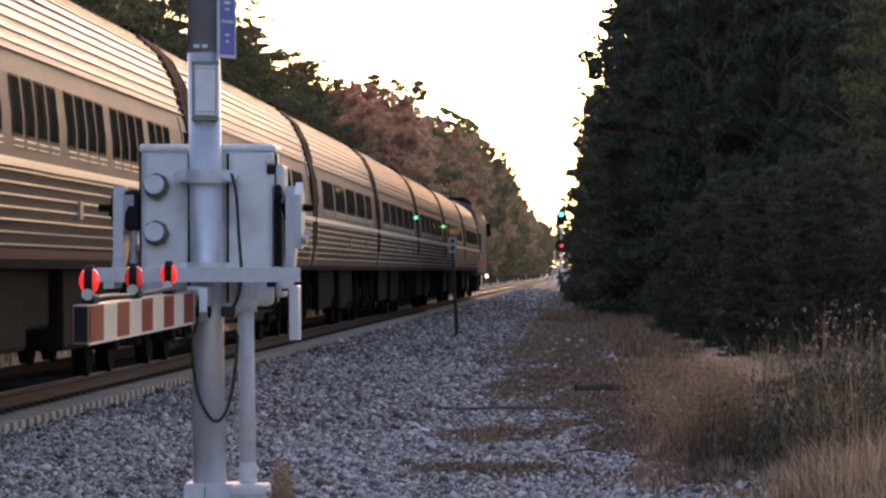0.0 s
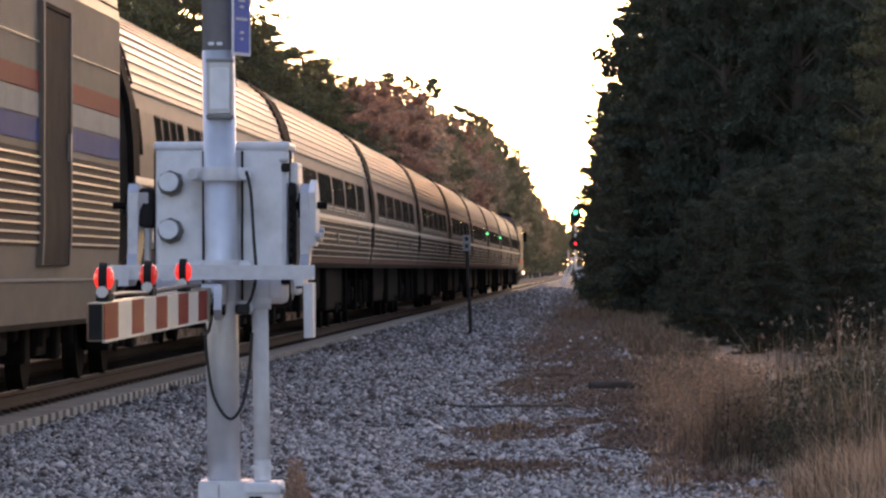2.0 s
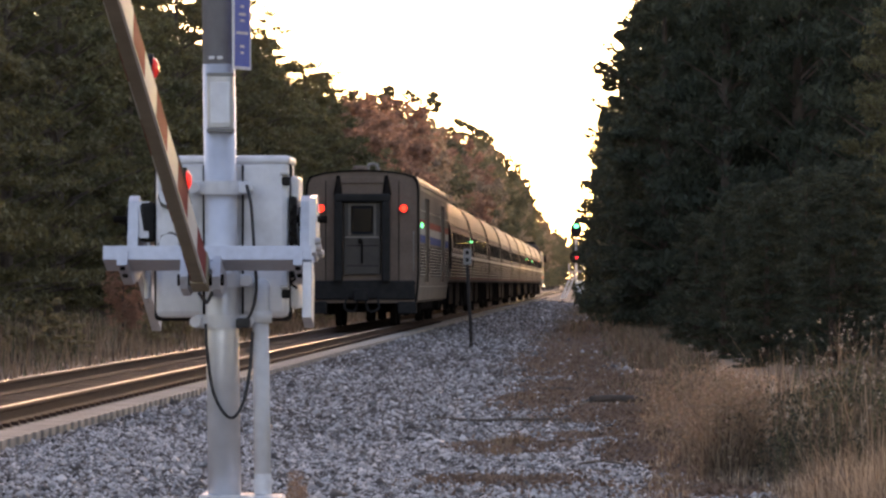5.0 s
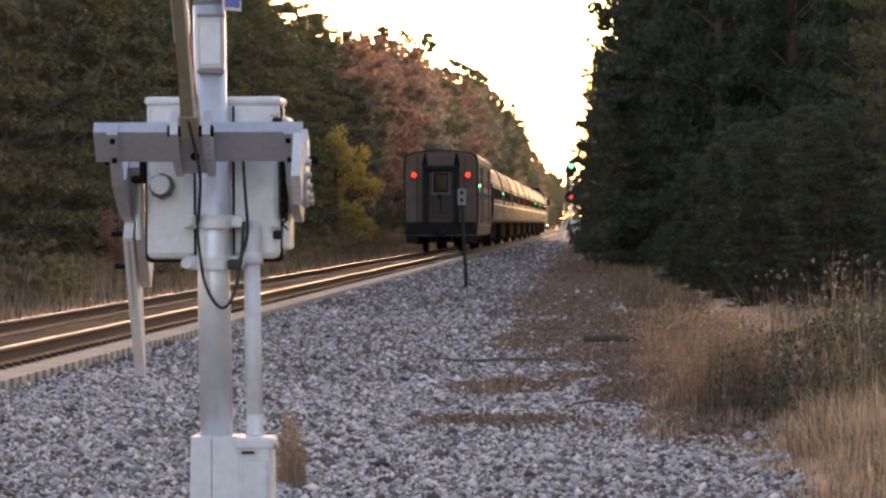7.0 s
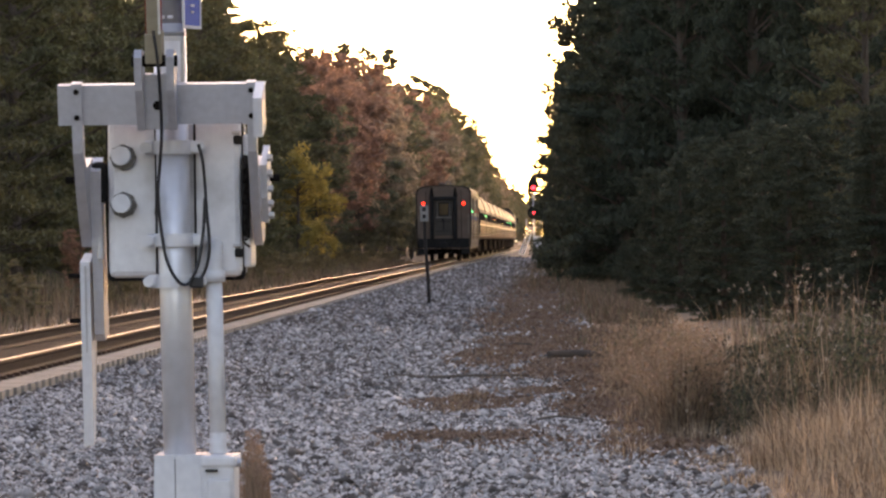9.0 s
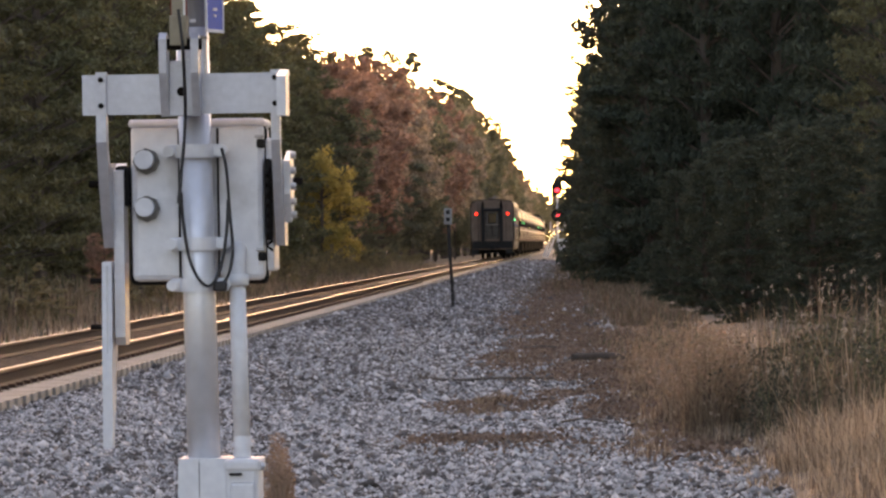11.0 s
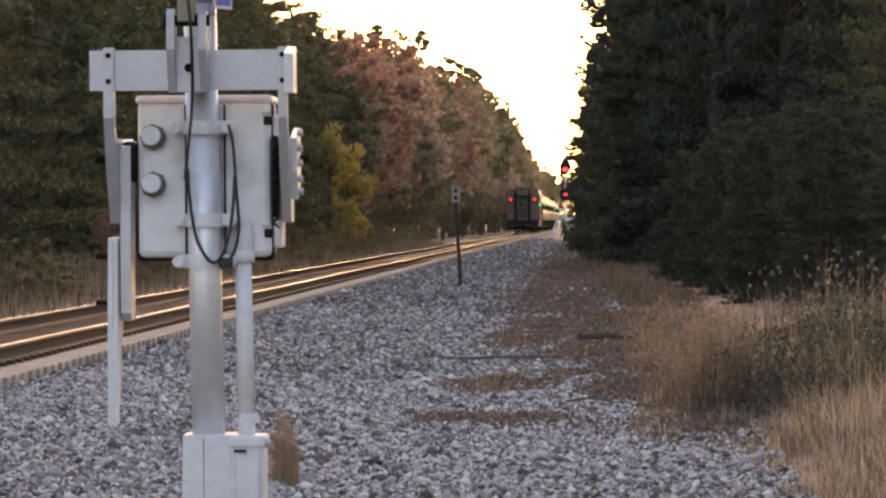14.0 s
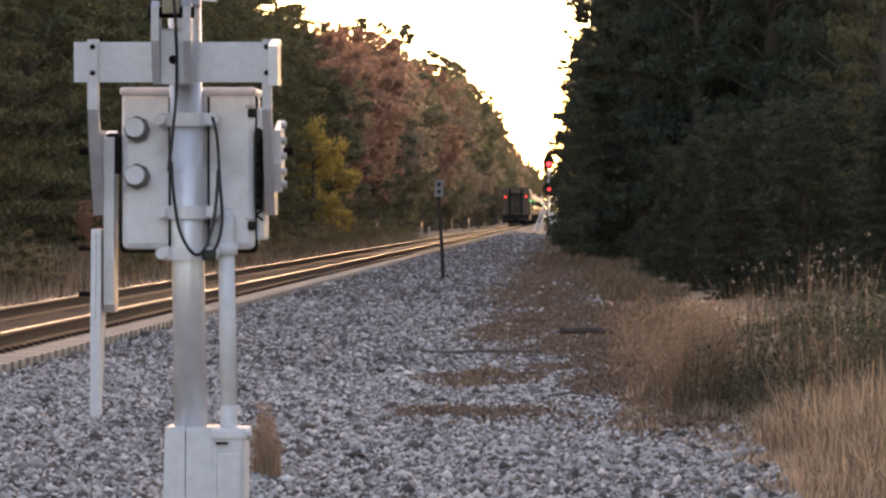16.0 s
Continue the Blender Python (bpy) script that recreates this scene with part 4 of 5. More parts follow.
    # arm: a hollow box beam with reflective stripes along its length
    ax, ay0, ay1 = -0.052, -0.440, -0.322
    beam = part("arm_beam", box(bmesh.new(), ax - 0.024, ax + 0.024, ay0, ay1, 0.53, 4.22, 0.004), M["arm_brown"], a, "weathered hollow gate arm")
    part("arm_clamp", box(bmesh.new(), ax - 0.032, ax + 0.032, ay0 - 0.006, ay1 + 0.006, 0.525, 0.64, 0.004), M["arm_brown"], beam, "weathered clamp at the arm's root")
    z, k = 4.21, 0
    while z > 0.7:
        z1 = max(z - 0.40, 0.63)
        red = k % 2 == 0
        for x in (ax + 0.0242, ax - 0.0272):
            part("red_band" if red else "white_band", box(bmesh.new(), x, x + 0.003, ay0 + 0.004, ay1 - 0.004, z1, z), M["arm_red" if red else "arm_white"], beam)
        z, k = z1, k + 1
    part("arm_end", box(bmesh.new(), ax - 0.021, ax + 0.021, ay0 + 0.005, ay1 - 0.005, 4.21, 4.2235), M["black"], beam, "dark hollow end of the arm")
    part("lower_lip", box(bmesh.new(), ax + 0.021, ax + 0.03, ay0 - 0.004, ay0 + 0.004, 0.62, 4.22), M["arm_white"], beam)
    for z, mat in ((3.98, "lens_red"), (2.6, "lens_dim"), (1.32, "lens_red")):
        bm = box(bmesh.new(), ax - 0.02, ax + 0.02, ay1, ay1 + 0.03, z - 0.10, z + 0.05, 0.006)
        lamp = part("arm_lamp", bm, M["black"], a, "red arm lamp in a black housing")
        part("lamp_body", cyl(bmesh.new(), (ax - 0.013, ay1 + 0.072, z), (ax + 0.013, ay1 + 0.072, z), 0.048, n=20), M["black"], lamp)
        part("lamp_foot", tube(bmesh.new(), [(ax, ay1 + 0.02, z - 0.16), (ax, ay1 + 0.03, z - 0.06), (ax, ay1 + 0.04, z)], 0.012, 8), M["under"], lamp)
        part("lamp_ring", cyl(bmesh.new(), (ax, ay1 + 0.03, z + 0.05), (ax, ay1 + 0.03, z + 0.058), 0.018, n=14), M["galv"], lamp)
        for sd in (-1, 1):
            bm = cyl(bmesh.new(), (ax + sd * 0.0125, ay1 + 0.072, z), (ax + sd * 0.022, ay1 + 0.072, z), 0.036, 0.031, n=20)
            cyl(bm, (ax + sd * 0.022, ay1 + 0.072, z), (ax + sd * 0.030, ay1 + 0.072, z), 0.031, 0.013, n=20)
            part("lens", bm, M[mat], lamp, "glowing red lens")
    part("arm_wire", tube(bmesh.new(), curve_pts([(ax, ay1 + 0.015, 0.65), (ax + 0.02, ay1 + 0.02, 1.6), (ax, ay1 + 0.012, 2.6), (ax + 0.01, ay1 + 0.02, 3.6), (ax, ay1 + 0.012, 3.95)], 4), 0.008, 6), M["cable"], a)
    # the cable that hangs from the bracket
    part("frame_cable", tube(bmesh.new(), curve_pts([(-0.045, -0.49, 0.66), (-0.03, -0.48, 0.5), (-0.035, -0.37, 0.25), (-0.055, -0.34, 0.05), (-0.07, -0.33, -0.08)], 6), 0.0065, 6), M["cable"], a)
    return a


# ---- signal, post, small lineside things ----
def build_signal():
    s = thing("railway_signal", "two-headed colour light signal on a mast beside the track", "railway signal", (-2.5, 460.0, 0.0))
    part("mast", cyl(bmesh.new(), (0, 0, 0), (0, 0, 7.9), 0.11, n=14), M["alu"], s)
    for z0, z1 in ((3.55, 4.75), (6.1, 7.65)):
        h = part("signal_head", box(bmesh.new(), -0.36, 0.36, -0.45, -0.12, z0, z1, 0.12), M["black"], s, "black signal head with rounded backing")
        part("backing_disc", cyl(bmesh.new(), (0, -0.44, (z0 + z1) / 2), (0, -0.48, (z0 + z1) / 2), 0.62, n=24), M["black"], h)
    part("platform", box(bmesh.new(), -0.7, 0.7, -0.4, 0.9, 2.7, 2.78), M["alu_white"], s)
    for k in (-0.7, 0.7):
        part("guard_rail", tube(bmesh.new(), [(k, -0.4, 2.7), (k, -0.4, 3.5), (k, 0.9, 3.5)], 0.05, 6), M["alu_white"], s)
    for k in (-0.2, 0.2):
        part("ladder_side", cyl(bmesh.new(), (k - 1.3, -0.3, 0.0), (k - 0.2, -0.3, 2.7), 0.07, n=6), M["alu_white"], s)
    for i in range(9):
        f = i / 9
        part("rung", cyl(bmesh.new(), (-1.5 + 1.1 * f, -0.3, 2.7 * f + 0.2), (-1.1 + 1.1 * f, -0.3, 2.7 * f + 0.2), 0.04, n=6), M["alu_white"], s)
    for z, mat, nm in ((4.1, "signal_red", "lower_lamp"), (7.18, "signal_green", "green_lamp"), (6.58, "signal_red", "red_lamp")):
        part(nm, cyl(bmesh.new(), (0, -0.50, z), (0, -0.55, z), 0.2, n=18), M[mat], s, "lit signal lens")
        part("hood", cyl(bmesh.new(), (0, -0.49, z + 0.24), (0, -0.9, z + 0.24), 0.09, n=10), M["black"], s)
    # added disc, no real part: masks whichever upper lens should look unlit
    sh = part("lens_shutter", cyl(bmesh.new(), (0, -0.60, 0), (0, -0.62, 0), 0.25, n=18), M["black"], s, "added dark disc that masks the unlit signal lens")
    cab = thing("relay_cabinet", "white metal signal relay cabinet on the ground", "relay cabinet", (-2.0, 455.0, 0.0))
    part("body", box(bmesh.new(), -0.5, 0.5, -0.45, 0.45, 0.12, 1.75, 0.04), M["alu_white"], cab)
    part("roof", box(bmesh.new(), -0.58, 0.58, -0.52, 0.52, 1.75, 1.85, 0.03), M["alu_white"], cab)
    part("plinth", box(bmesh.new(), -0.55, 0.55, -0.5, 0.5, -0.05, 0.12, 0.02), M["concrete"], cab)
    part("door", box(bmesh.new(), -0.44, 0.44, -0.47, -0.44, 0.2, 1.7, 0.01), M["alu_white"], cab)
    return sh


def build_post():
    p = thing("lineside_post", "thin dark wooden marker post with a small square plate", "marker post", (-3.12, 111.0, float(ground_z(-3.12, 111))))
    part("post", tube(bmesh.new(), curve_pts([(0.05, 0, -0.2), (0.03, 0, 0.6), (-0.02, 0, 1.4), (-0.05, 0, 2.32)], 5), 0.040, 8), M["post_wood"], p)
    pl = part("plate", box(bmesh.new(), -0.14, 0.05, -0.07, -0.05, 1.98, 2.36, 0.01), M["plate_grey"], p, "grey square plate with dark holes")
    for z in (2.1, 2.27):
        part("plate_hole", box(bmesh.new(), -0.085, -0.005, -0.076, -0.068, z - 0.045, z + 0.045), M["black"], pl)


def build_clutter():
    st = thing("ground_stick", "thin bare stick lying on the gravel", "stick")
    part("stick", tube(bmesh.new(), curve_pts([(-1.9, 54.2, 0.08), (-1.5, 54.0, 0.05), (-1.0, 54.1, 0.06), (-0.35, 54.3, 0.05)], 6), 0.016, 6), M["wood"], st)
    lg = thing("fallen_log", "short dark rotten log lying in the grass", "log")
    part("log", tube(bmesh.new(), curve_pts([(-0.15, 62.6, 0.07), (0.2, 62.7, 0.08), (0.6, 62.5, 0.07)], 4), 0.06, 10), M["bark"], lg)
    for i, (x, y, l) in enumerate(((-0.9, 70.0, 0.5), (0.5, 47.5, 0.6), (-0.2, 41.0, 0.4))):
        b = thing("twig", "broken dark twig on the ground", "twig")
        part("twig", tube(bmesh.new(), curve_pts([(x, y, 0.05), (x + l * 0.5, y + 0.1, 0.07), (x + l, y - 0.05, 0.05)], 4), 0.012, 6), M["wood"], b)


# ---- plants ----
def leaf_cloud(centers, radii, per, size, flat=0.6, slim=0.45):
    """Small leaf quads strewn round clump centres; returns vertices and faces."""
    n = len(centers) * per
    c = np.repeat(centers, per, 0)
    r = np.repeat(radii, per)
    d = rng.normal(size=(n, 3))
    d /= np.linalg.norm(d, axis=1, keepdims=True)
    p = c + d * (r * rng.random(n) ** 0.45)[:, None] * [1, 1, flat]
    a = rng.normal(size=(n, 3))
    a /= np.linalg.norm(a, axis=1, keepdims=True)
    b = np.cross(a, rng.normal(size=(n, 3)))
    b /= np.linalg.norm(b, axis=1, keepdims=True)
    s = size * rng.uniform(0.6, 1.4, n)[:, None]
    v = np.stack([p - a * s, p - b * s * slim, p + a * s, p + b * s * slim], 1)
    return v.reshape(-1, 3), (np.arange(n)[:, None] * 4 + np.arange(4)[None])


def limbs(bm, h, trunk_r, ends):
    cyl(bm, (0, 0, -0.3), (0, 0, h * 0.5), trunk_r, trunk_r * 0.65, n=10)
    cyl(bm, (0, 0, h * 0.5), (0, 0, h * 0.93), trunk_r * 0.65, trunk_r * 0.15, n=8)
    for e in ends:
        z0 = max(0.1 * h, e[2] - 0.35 * math.hypot(e[0], e[1]) - 0.2)
        cyl(bm, (0, 0, z0), tuple(e), trunk_r * 0.22, trunk_r * 0.05, n=5)


def conifer(name, label, h, spread, low, mat, clumps, per, leaf, droop=0.0, power=0.8):
    """A tapered trunk with tiers of limbs, each limb carrying flat needle sprays towards its end, with gaps between."""
    t = thing(name, label, "tree", group="lineside trees")
    n_limb = max(30, clumps // 6)
    zf = (np.arange(n_limb) + rng.uniform(-0.4, 0.4, n_limb)).clip(0) / n_limb
    zf = zf ** 0.9
    ang = np.arange(n_limb) * 2.39996 + rng.normal(0, 0.4, n_limb)
    reach = (spread * (1 - zf) ** power + 0.25) * rng.uniform(0.6, 1.08, n_limb)
    per_limb = np.clip(reach / reach.mean(), 0.5, 1.8)
    count = np.maximum(2, (clumps * per_limb / per_limb.sum()).astype(int))
    which = np.repeat(np.arange(n_limb), count)
    m = len(which)
    f = rng.uniform(0.12, 1.0, m) ** 0.6
    side = rng.normal(0, 0.20, m) * f * reach[which]
    rise = rng.uniform(-0.05, 0.22, n_limb)
    rad = reach[which] * f
    ca, sa = np.cos(ang[which]), np.sin(ang[which])
    c = np.stack([rad * ca - side * sa, rad * sa + side * ca,
                  low + zf[which] * (h - low) + rad * (rise[which] - droop) + rng.normal(0, 0.08, m)], -1)
    c[:, 2] = np.clip(c[:, 2], 0.25, h)
    r = 0.26 + 0.34 * rng.random(m) * (1.2 - 0.5 * f)
    v, fc = leaf_cloud(c, r, per, leaf, 0.42, 0.28)
    bm = bmesh.new()
    tips_at = np.stack([reach * np.cos(ang) * 0.9, reach * np.sin(ang) * 0.9, low + zf * (h - low) + 0.9 * reach * (rise - droop)], -1)
    limbs(bm, h, 0.016 * h, [e for e in tips_at if 0.3 < e[2] < 0.9 * h][:60])
    part("trunk", bm, M["bark"], t)
    fast_mesh("crown", v, fc, [M[mat]], parent=t)
    return t


def broadleaf(name, label, h, spread, low, mat, clumps, per, leaf):
    """A forked trunk and a crown of several uneven lobes, each of many small leaves."""
    t = thing(name, label, "tree", group="lineside trees")
    mid, half = (h + low) / 2, (h - low) / 2
    lobes = 16
    d = rng.normal(size=(lobes, 3))
    d /= np.linalg.norm(d, axis=1, keepdims=True)
    lobe_c = d * rng.uniform(0.45, 0.78, (lobes, 1)) * [spread, spread, half] + [0, 0, mid]
    lobe_r = rng.uniform(0.26, 0.44, lobes)
    which = rng.integers(0, lobes, clumps)
    e = rng.normal(size=(clumps, 3))
    e /= np.linalg.norm(e, axis=1, keepdims=True)
    k = rng.uniform(0.2, 1.0, clumps) ** 0.45
    c = lobe_c[which] + e * (k * lobe_r[which])[:, None] * [spread, spread, half * 0.8]
    c[:, 2] = np.clip(c[:, 2], 0.2, h)
    v, f = leaf_cloud(c, rng.uniform(0.22, 0.62, clumps) * min(1.0, h / 8), per, leaf, 0.7, 0.5)
    bm = bmesh.new()
    limbs(bm, h, 0.016 * h, list(lobe_c) + list(c[np.argsort(-k)[:24]]))
    part("trunk", bm, M["bark"], t)
    fast_mesh("crown", v, f, [M[mat]], parent=t)
    return t


def place(proto, x, y, s, sz=None):
    o = copy_thing(proto, pose(x, y, float(ground_z(x, y)) - 0.1, 0, 0, rng.uniform(0, 360)))
    o.scale = (s, s, sz or s)
    return o


def skyline(y):
    """Height of the woods on the far side of the track, by distance along it."""
    return float(np.interp(y, [80, 120, 160, 200, 230, 260, 300, 340, 380, 420, 470, 520, 600, 700, 800, 900, 1000, 1250],
                           [11.6, 12.6, 13.6, 13.5, 13.2, 13.2, 14.2, 15.2, 16.0, 15.9, 17.0, 17.2, 17.2, 16.6, 15.0, 13.2, 13.0, 14.5]))


def build_trees():
    near = [conifer("pine_tree", "dark green pine tree with uneven dense crown", 12, 3.3, 0.5, "pine", 520, 44, 0.11, 0.05, 0.42),
            conifer("pine_tree", "dark green pine tree with drooping limbs", 12, 2.9, 0.9, "pine", 480, 44, 0.11, 0.12, 0.5),
            conifer("pine_tree", "olive green pine tree with ragged limbs", 12, 3.1, 0.7, "olive_pine", 460, 44, 0.11, 0.15, 0.4)]
    cedars = [conifer("cedar_tree", "very dark green cedar tree with dense low crown", 12, 2.7, 0.1, "cedar", 720, 46, 0.11, 0.0, 0.36),
              conifer("cedar_tree", "very dark green cedar tree with ragged outline", 12, 2.4, 0.1, "cedar", 680, 46, 0.11, 0.08, 0.48)]
    rust = broadleaf("oak_tree", "rust red autumn oak tree", 12, 4.0, 0.8, "rust_leaf", 300, 44, 0.125)
    tan = broadleaf("oak_tree", "tan brown autumn oak tree", 12, 3.8, 0.5, "tan_leaf", 300, 44, 0.125)
    olive = broadleaf("hardwood_tree", "olive green hardwood tree turning brown", 12, 3.8, 0.5, "olive_leaf", 300, 44, 0.125)
    gold = broadleaf("young_maple", "small bright yellow autumn maple", 6, 1.7, 0.3, "gold_leaf", 150, 40, 0.075)
    bush = broadleaf("shrub", "tangled olive brown roadside shrub", 2.0, 1.3, 0.0, "brush_leaf", 60, 24, 0.08)
    bush["category"], bush["group"] = "shrub", "lineside shrubs"
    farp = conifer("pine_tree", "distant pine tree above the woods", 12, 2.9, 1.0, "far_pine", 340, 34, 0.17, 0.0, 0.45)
    protos = [*near, *cedars, rust, tan, olive, gold, bush, farp]
    for i, q in enumerate(protos):
        q.location = (-40 - 5 * i, 330 + 16 * i, 0.4)

    def line_x(y):
        return float(np.interp(y, [80, 250, 600, 1200], [-15.2, -14.6, -12.8, -12.0]))

    y = 74.0
    while y < 262:
        for row in range(2):
            h = skyline(y) / 12 * rng.uniform(0.86, 1.06)
            place(near[int(rng.integers(3))], line_x(y) - row * 4.2 - rng.uniform(0, 1.2), y + rng.uniform(-2, 2), min(h, 1.12), h)
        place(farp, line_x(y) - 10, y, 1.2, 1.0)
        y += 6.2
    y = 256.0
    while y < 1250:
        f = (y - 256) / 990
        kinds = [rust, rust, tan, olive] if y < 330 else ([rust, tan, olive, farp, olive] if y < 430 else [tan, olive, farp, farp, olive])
        for row in range(2):
            h = skyline(y) / 12 * rng.uniform(0.94, 1.14)
            place(kinds[int(rng.integers(len(kinds)))], line_x(y) - row * 5 - rng.uniform(0, 1.2), y + rng.uniform(-2, 2), min(1.25, h), h)
        y += 8 + 12 * f
    for y in (270, 300, 345, 390, 440, 500, 560, 640):
        place([olive, farp, tan][int(rng.integers(3))], line_x(y) + 1.6, y, 0.55, 0.6)
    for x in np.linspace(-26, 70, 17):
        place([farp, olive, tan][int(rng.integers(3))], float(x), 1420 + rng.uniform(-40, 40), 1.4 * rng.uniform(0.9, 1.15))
    for x in np.linspace(-16, 8, 15):
        place(bush, float(x), 1180 + rng.uniform(-30, 30), 2.6, 2.4)
    place(gold, -12.9, 233, 1.12, 1.2)
    place(gold, -12.6, 244, 0.95, 0.9)
    place(rust, -12.0, 118, 0.16, 0.2)
    y = 84.0
    while y < 330:
        place(bush, -11.2 - rng.uniform(0, 1.8), y, rng.uniform(0.5, 0.95), rng.uniform(0.4, 0.9))
        y += rng.uniform(3, 6)
    # dark cedars and pines on the near side
    for x, y, k in ((2.0, 152, 1.0), (3.9, 148, 1.1), (6.0, 145, 1.1), (8.4, 140, 1.1), (2.6, 165, 1.15), (5.0, 162, 1.2), (7.6, 160, 1.25), (10.2, 153, 1.2), (1.3, 186, 0.95), (0.9, 208, 0.75),
                    (0.3, 243, 0.82), (0.5, 278, 0.95), (-0.1, 302, 0.7), (0.3, 353, 0.95), (0.0, 392, 0.8), (3.9, 223, 1.3), (6.3, 223, 1.3), (9.2, 214, 1.3), (11.5, 205, 1.3), (3.3, 297, 1.3), (4.3, 390, 1.3), (6.3, 464, 1.3), (1.2, 480, 1.0),
                    (12.8, 190, 1.3), (14.5, 215, 1.4), (3, 556, 1.2), (3, 670, 1.2), (4, 800, 1.2), (12, 300, 1.5), (8, 330, 1.5), (16, 330, 1.6), (20, 350, 1.7)):
        k *= rng.uniform(0.95, 1.05)
        place(cedars[int(rng.integers(2))], x + (0.02 if x < 2.1 and y < 215 else 0.33 if x < 2.1 else 0.0), y, k, k * (1.35 if x > 2.4 else 1.08))
    for x, y in ((5.6, 190), (8.2, 186), (10.8, 180), (13.2, 172), (3.6, 192), (4.6, 250), (7.4, 255), (10.2, 250), (13.4, 245)):
        place(farp, x, y, 1.15, 1.5)
    for x, y, k in ((2.5, 86, 0.34), (3.5, 82, 0.36), (4.7, 78, 0.38), (6.0, 76, 0.4), (2.0, 97, 0.34), (3.1, 94, 0.38), (4.3, 90, 0.4), (5.6, 88, 0.42), (7.0, 86, 0.44), (1.7, 110, 0.34), (2.8, 106, 0.4), (8.4, 92, 0.45), (3.9, 102, 0.42)):
        place(cedars[int(rng.integers(2))], x + 0.5, y, k, k * 0.8)
    for i in range(16):
        place([olive, farp][i % 2], -22 + i * 2.0, 1290 + 22 * (i % 4), 1.0, 1.3 + 0.3 * (i % 3 == 0))
    place(tan, 1.0, 262, 0.40, 0.72)
    place(tan, 0.9, 226, 0.30, 0.62)
    place(near[2], 8.6, 132, 0.8, 0.95)
    place(near[2], 9.6, 124, 0.6, 0.8)
    # unseen trees added beside and behind the camera to darken the train's reflections
    for i in range(14):
        y = -70 + i * 12.5
        place(farp, 9.5 + 0.02 * max(0, y) + rng.uniform(0, 2.5), y, 1.1, rng.uniform(0.95, 1.15))
        place(olive, 15 + rng.uniform(0, 3), y + 5, 1.1, 1.1)
        if y < 62:
            place(farp, -15.5 - rng.uniform(0, 2.5), y, 1.1, rng.uniform(0.9, 1.1))
    for x, y, k in ((1.4, 120, 0.7), (2.6, 112, 0.8), (4.2, 108, 0.9), (6.0, 104, 1.0), (1.2, 140, 0.6), (3.2, 128, 0.9), (5.2, 122, 1.1), (7.4, 118, 1.1)):
        place(cedars[int(rng.integers(2))], x + 0.9, y, k * 0.42, k * 0.22)


def put_clumps(name, label, clumps, width, mats, weights, lean=0.35, category="grass"):
    """Tufts of blades; clumps are rows of x, y, radius, height, count."""
    xs, ys, hs = [], [], []
    for x, y, r, h, n in clumps:
        a, d = rng.uniform(0, 6.283, n), r * np.sqrt(rng.random(n))
        xs.append(x + d * np.cos(a))
        ys.append(y + 2.2 * d * np.sin(a))
        hs.append(h * rng.uniform(0.45, 1.05, n) * (1 - 0.35 * (d / r) ** 2))
    x, y, h = np.concatenate(xs), np.concatenate(ys), np.concatenate(hs)
    blades(name, label, x, y, h, width, [M[m] for m in mats], rng.choice(len(mats), len(x), p=weights), lean, category)
    return x, y, h


def tips(name, label, x, y, h, size, mat, share_of):
    keep = rng.random(len(x)) < share_of
    c = np.stack([x[keep], y[keep], ground_z(x[keep], y[keep]) + h[keep] * 0.97], -1)
    v, f = leaf_cloud(c, np.full(len(c), size * 2.2), 9, size, 1.2)
    tagged(fast_mesh(name, v, f, [M[mat]]), label, "weeds", kind="stuff")


def blades(name, label, x, y, h, width, mats, mat_i, lean=0.35, category="grass"):
    """Grass or weed stems as arching, tapering blades of uneven length."""
    n = len(x)
    a = rng.uniform(0, 6.283, n)
    l = h * lean * rng.uniform(-0.2, 1.5, n)
    dx, dy = np.cos(a) * l, np.sin(a) * l
    z = ground_z(x, y)
    px, py = -np.sin(a), np.cos(a)
    w = width * rng.uniform(0.5, 1.4, n)
    sag = np.clip(rng.normal(0.12, 0.15, n), 0, 0.5) * lean * 2
    v = []
    for f, ww in ((0.0, 1.0), (0.4, 0.85), (0.75, 0.6), (1.0, 0.1)):
        cx, cy, cz = x + dx * f ** 1.7, y + dy * f ** 1.7, z + h * (f - sag * f ** 3) - 0.02
        for sd in (-1, 1):
            v.append(np.stack([cx + sd * px * w * ww, cy + sd * py * w * ww, cz], -1))
    v = np.stack(v, 1).reshape(-1, 3)
    q = np.array([[0, 1, 3, 2], [2, 3, 5, 4], [4, 5, 7, 6]])
    f = (np.arange(n)[:, None, None] * 8 + q[None]).reshape(-1, 4)
    ob = fast_mesh(name, v, f, mats, np.repeat(mat_i, 3))
    tagged(ob, label, category, kind="stuff")


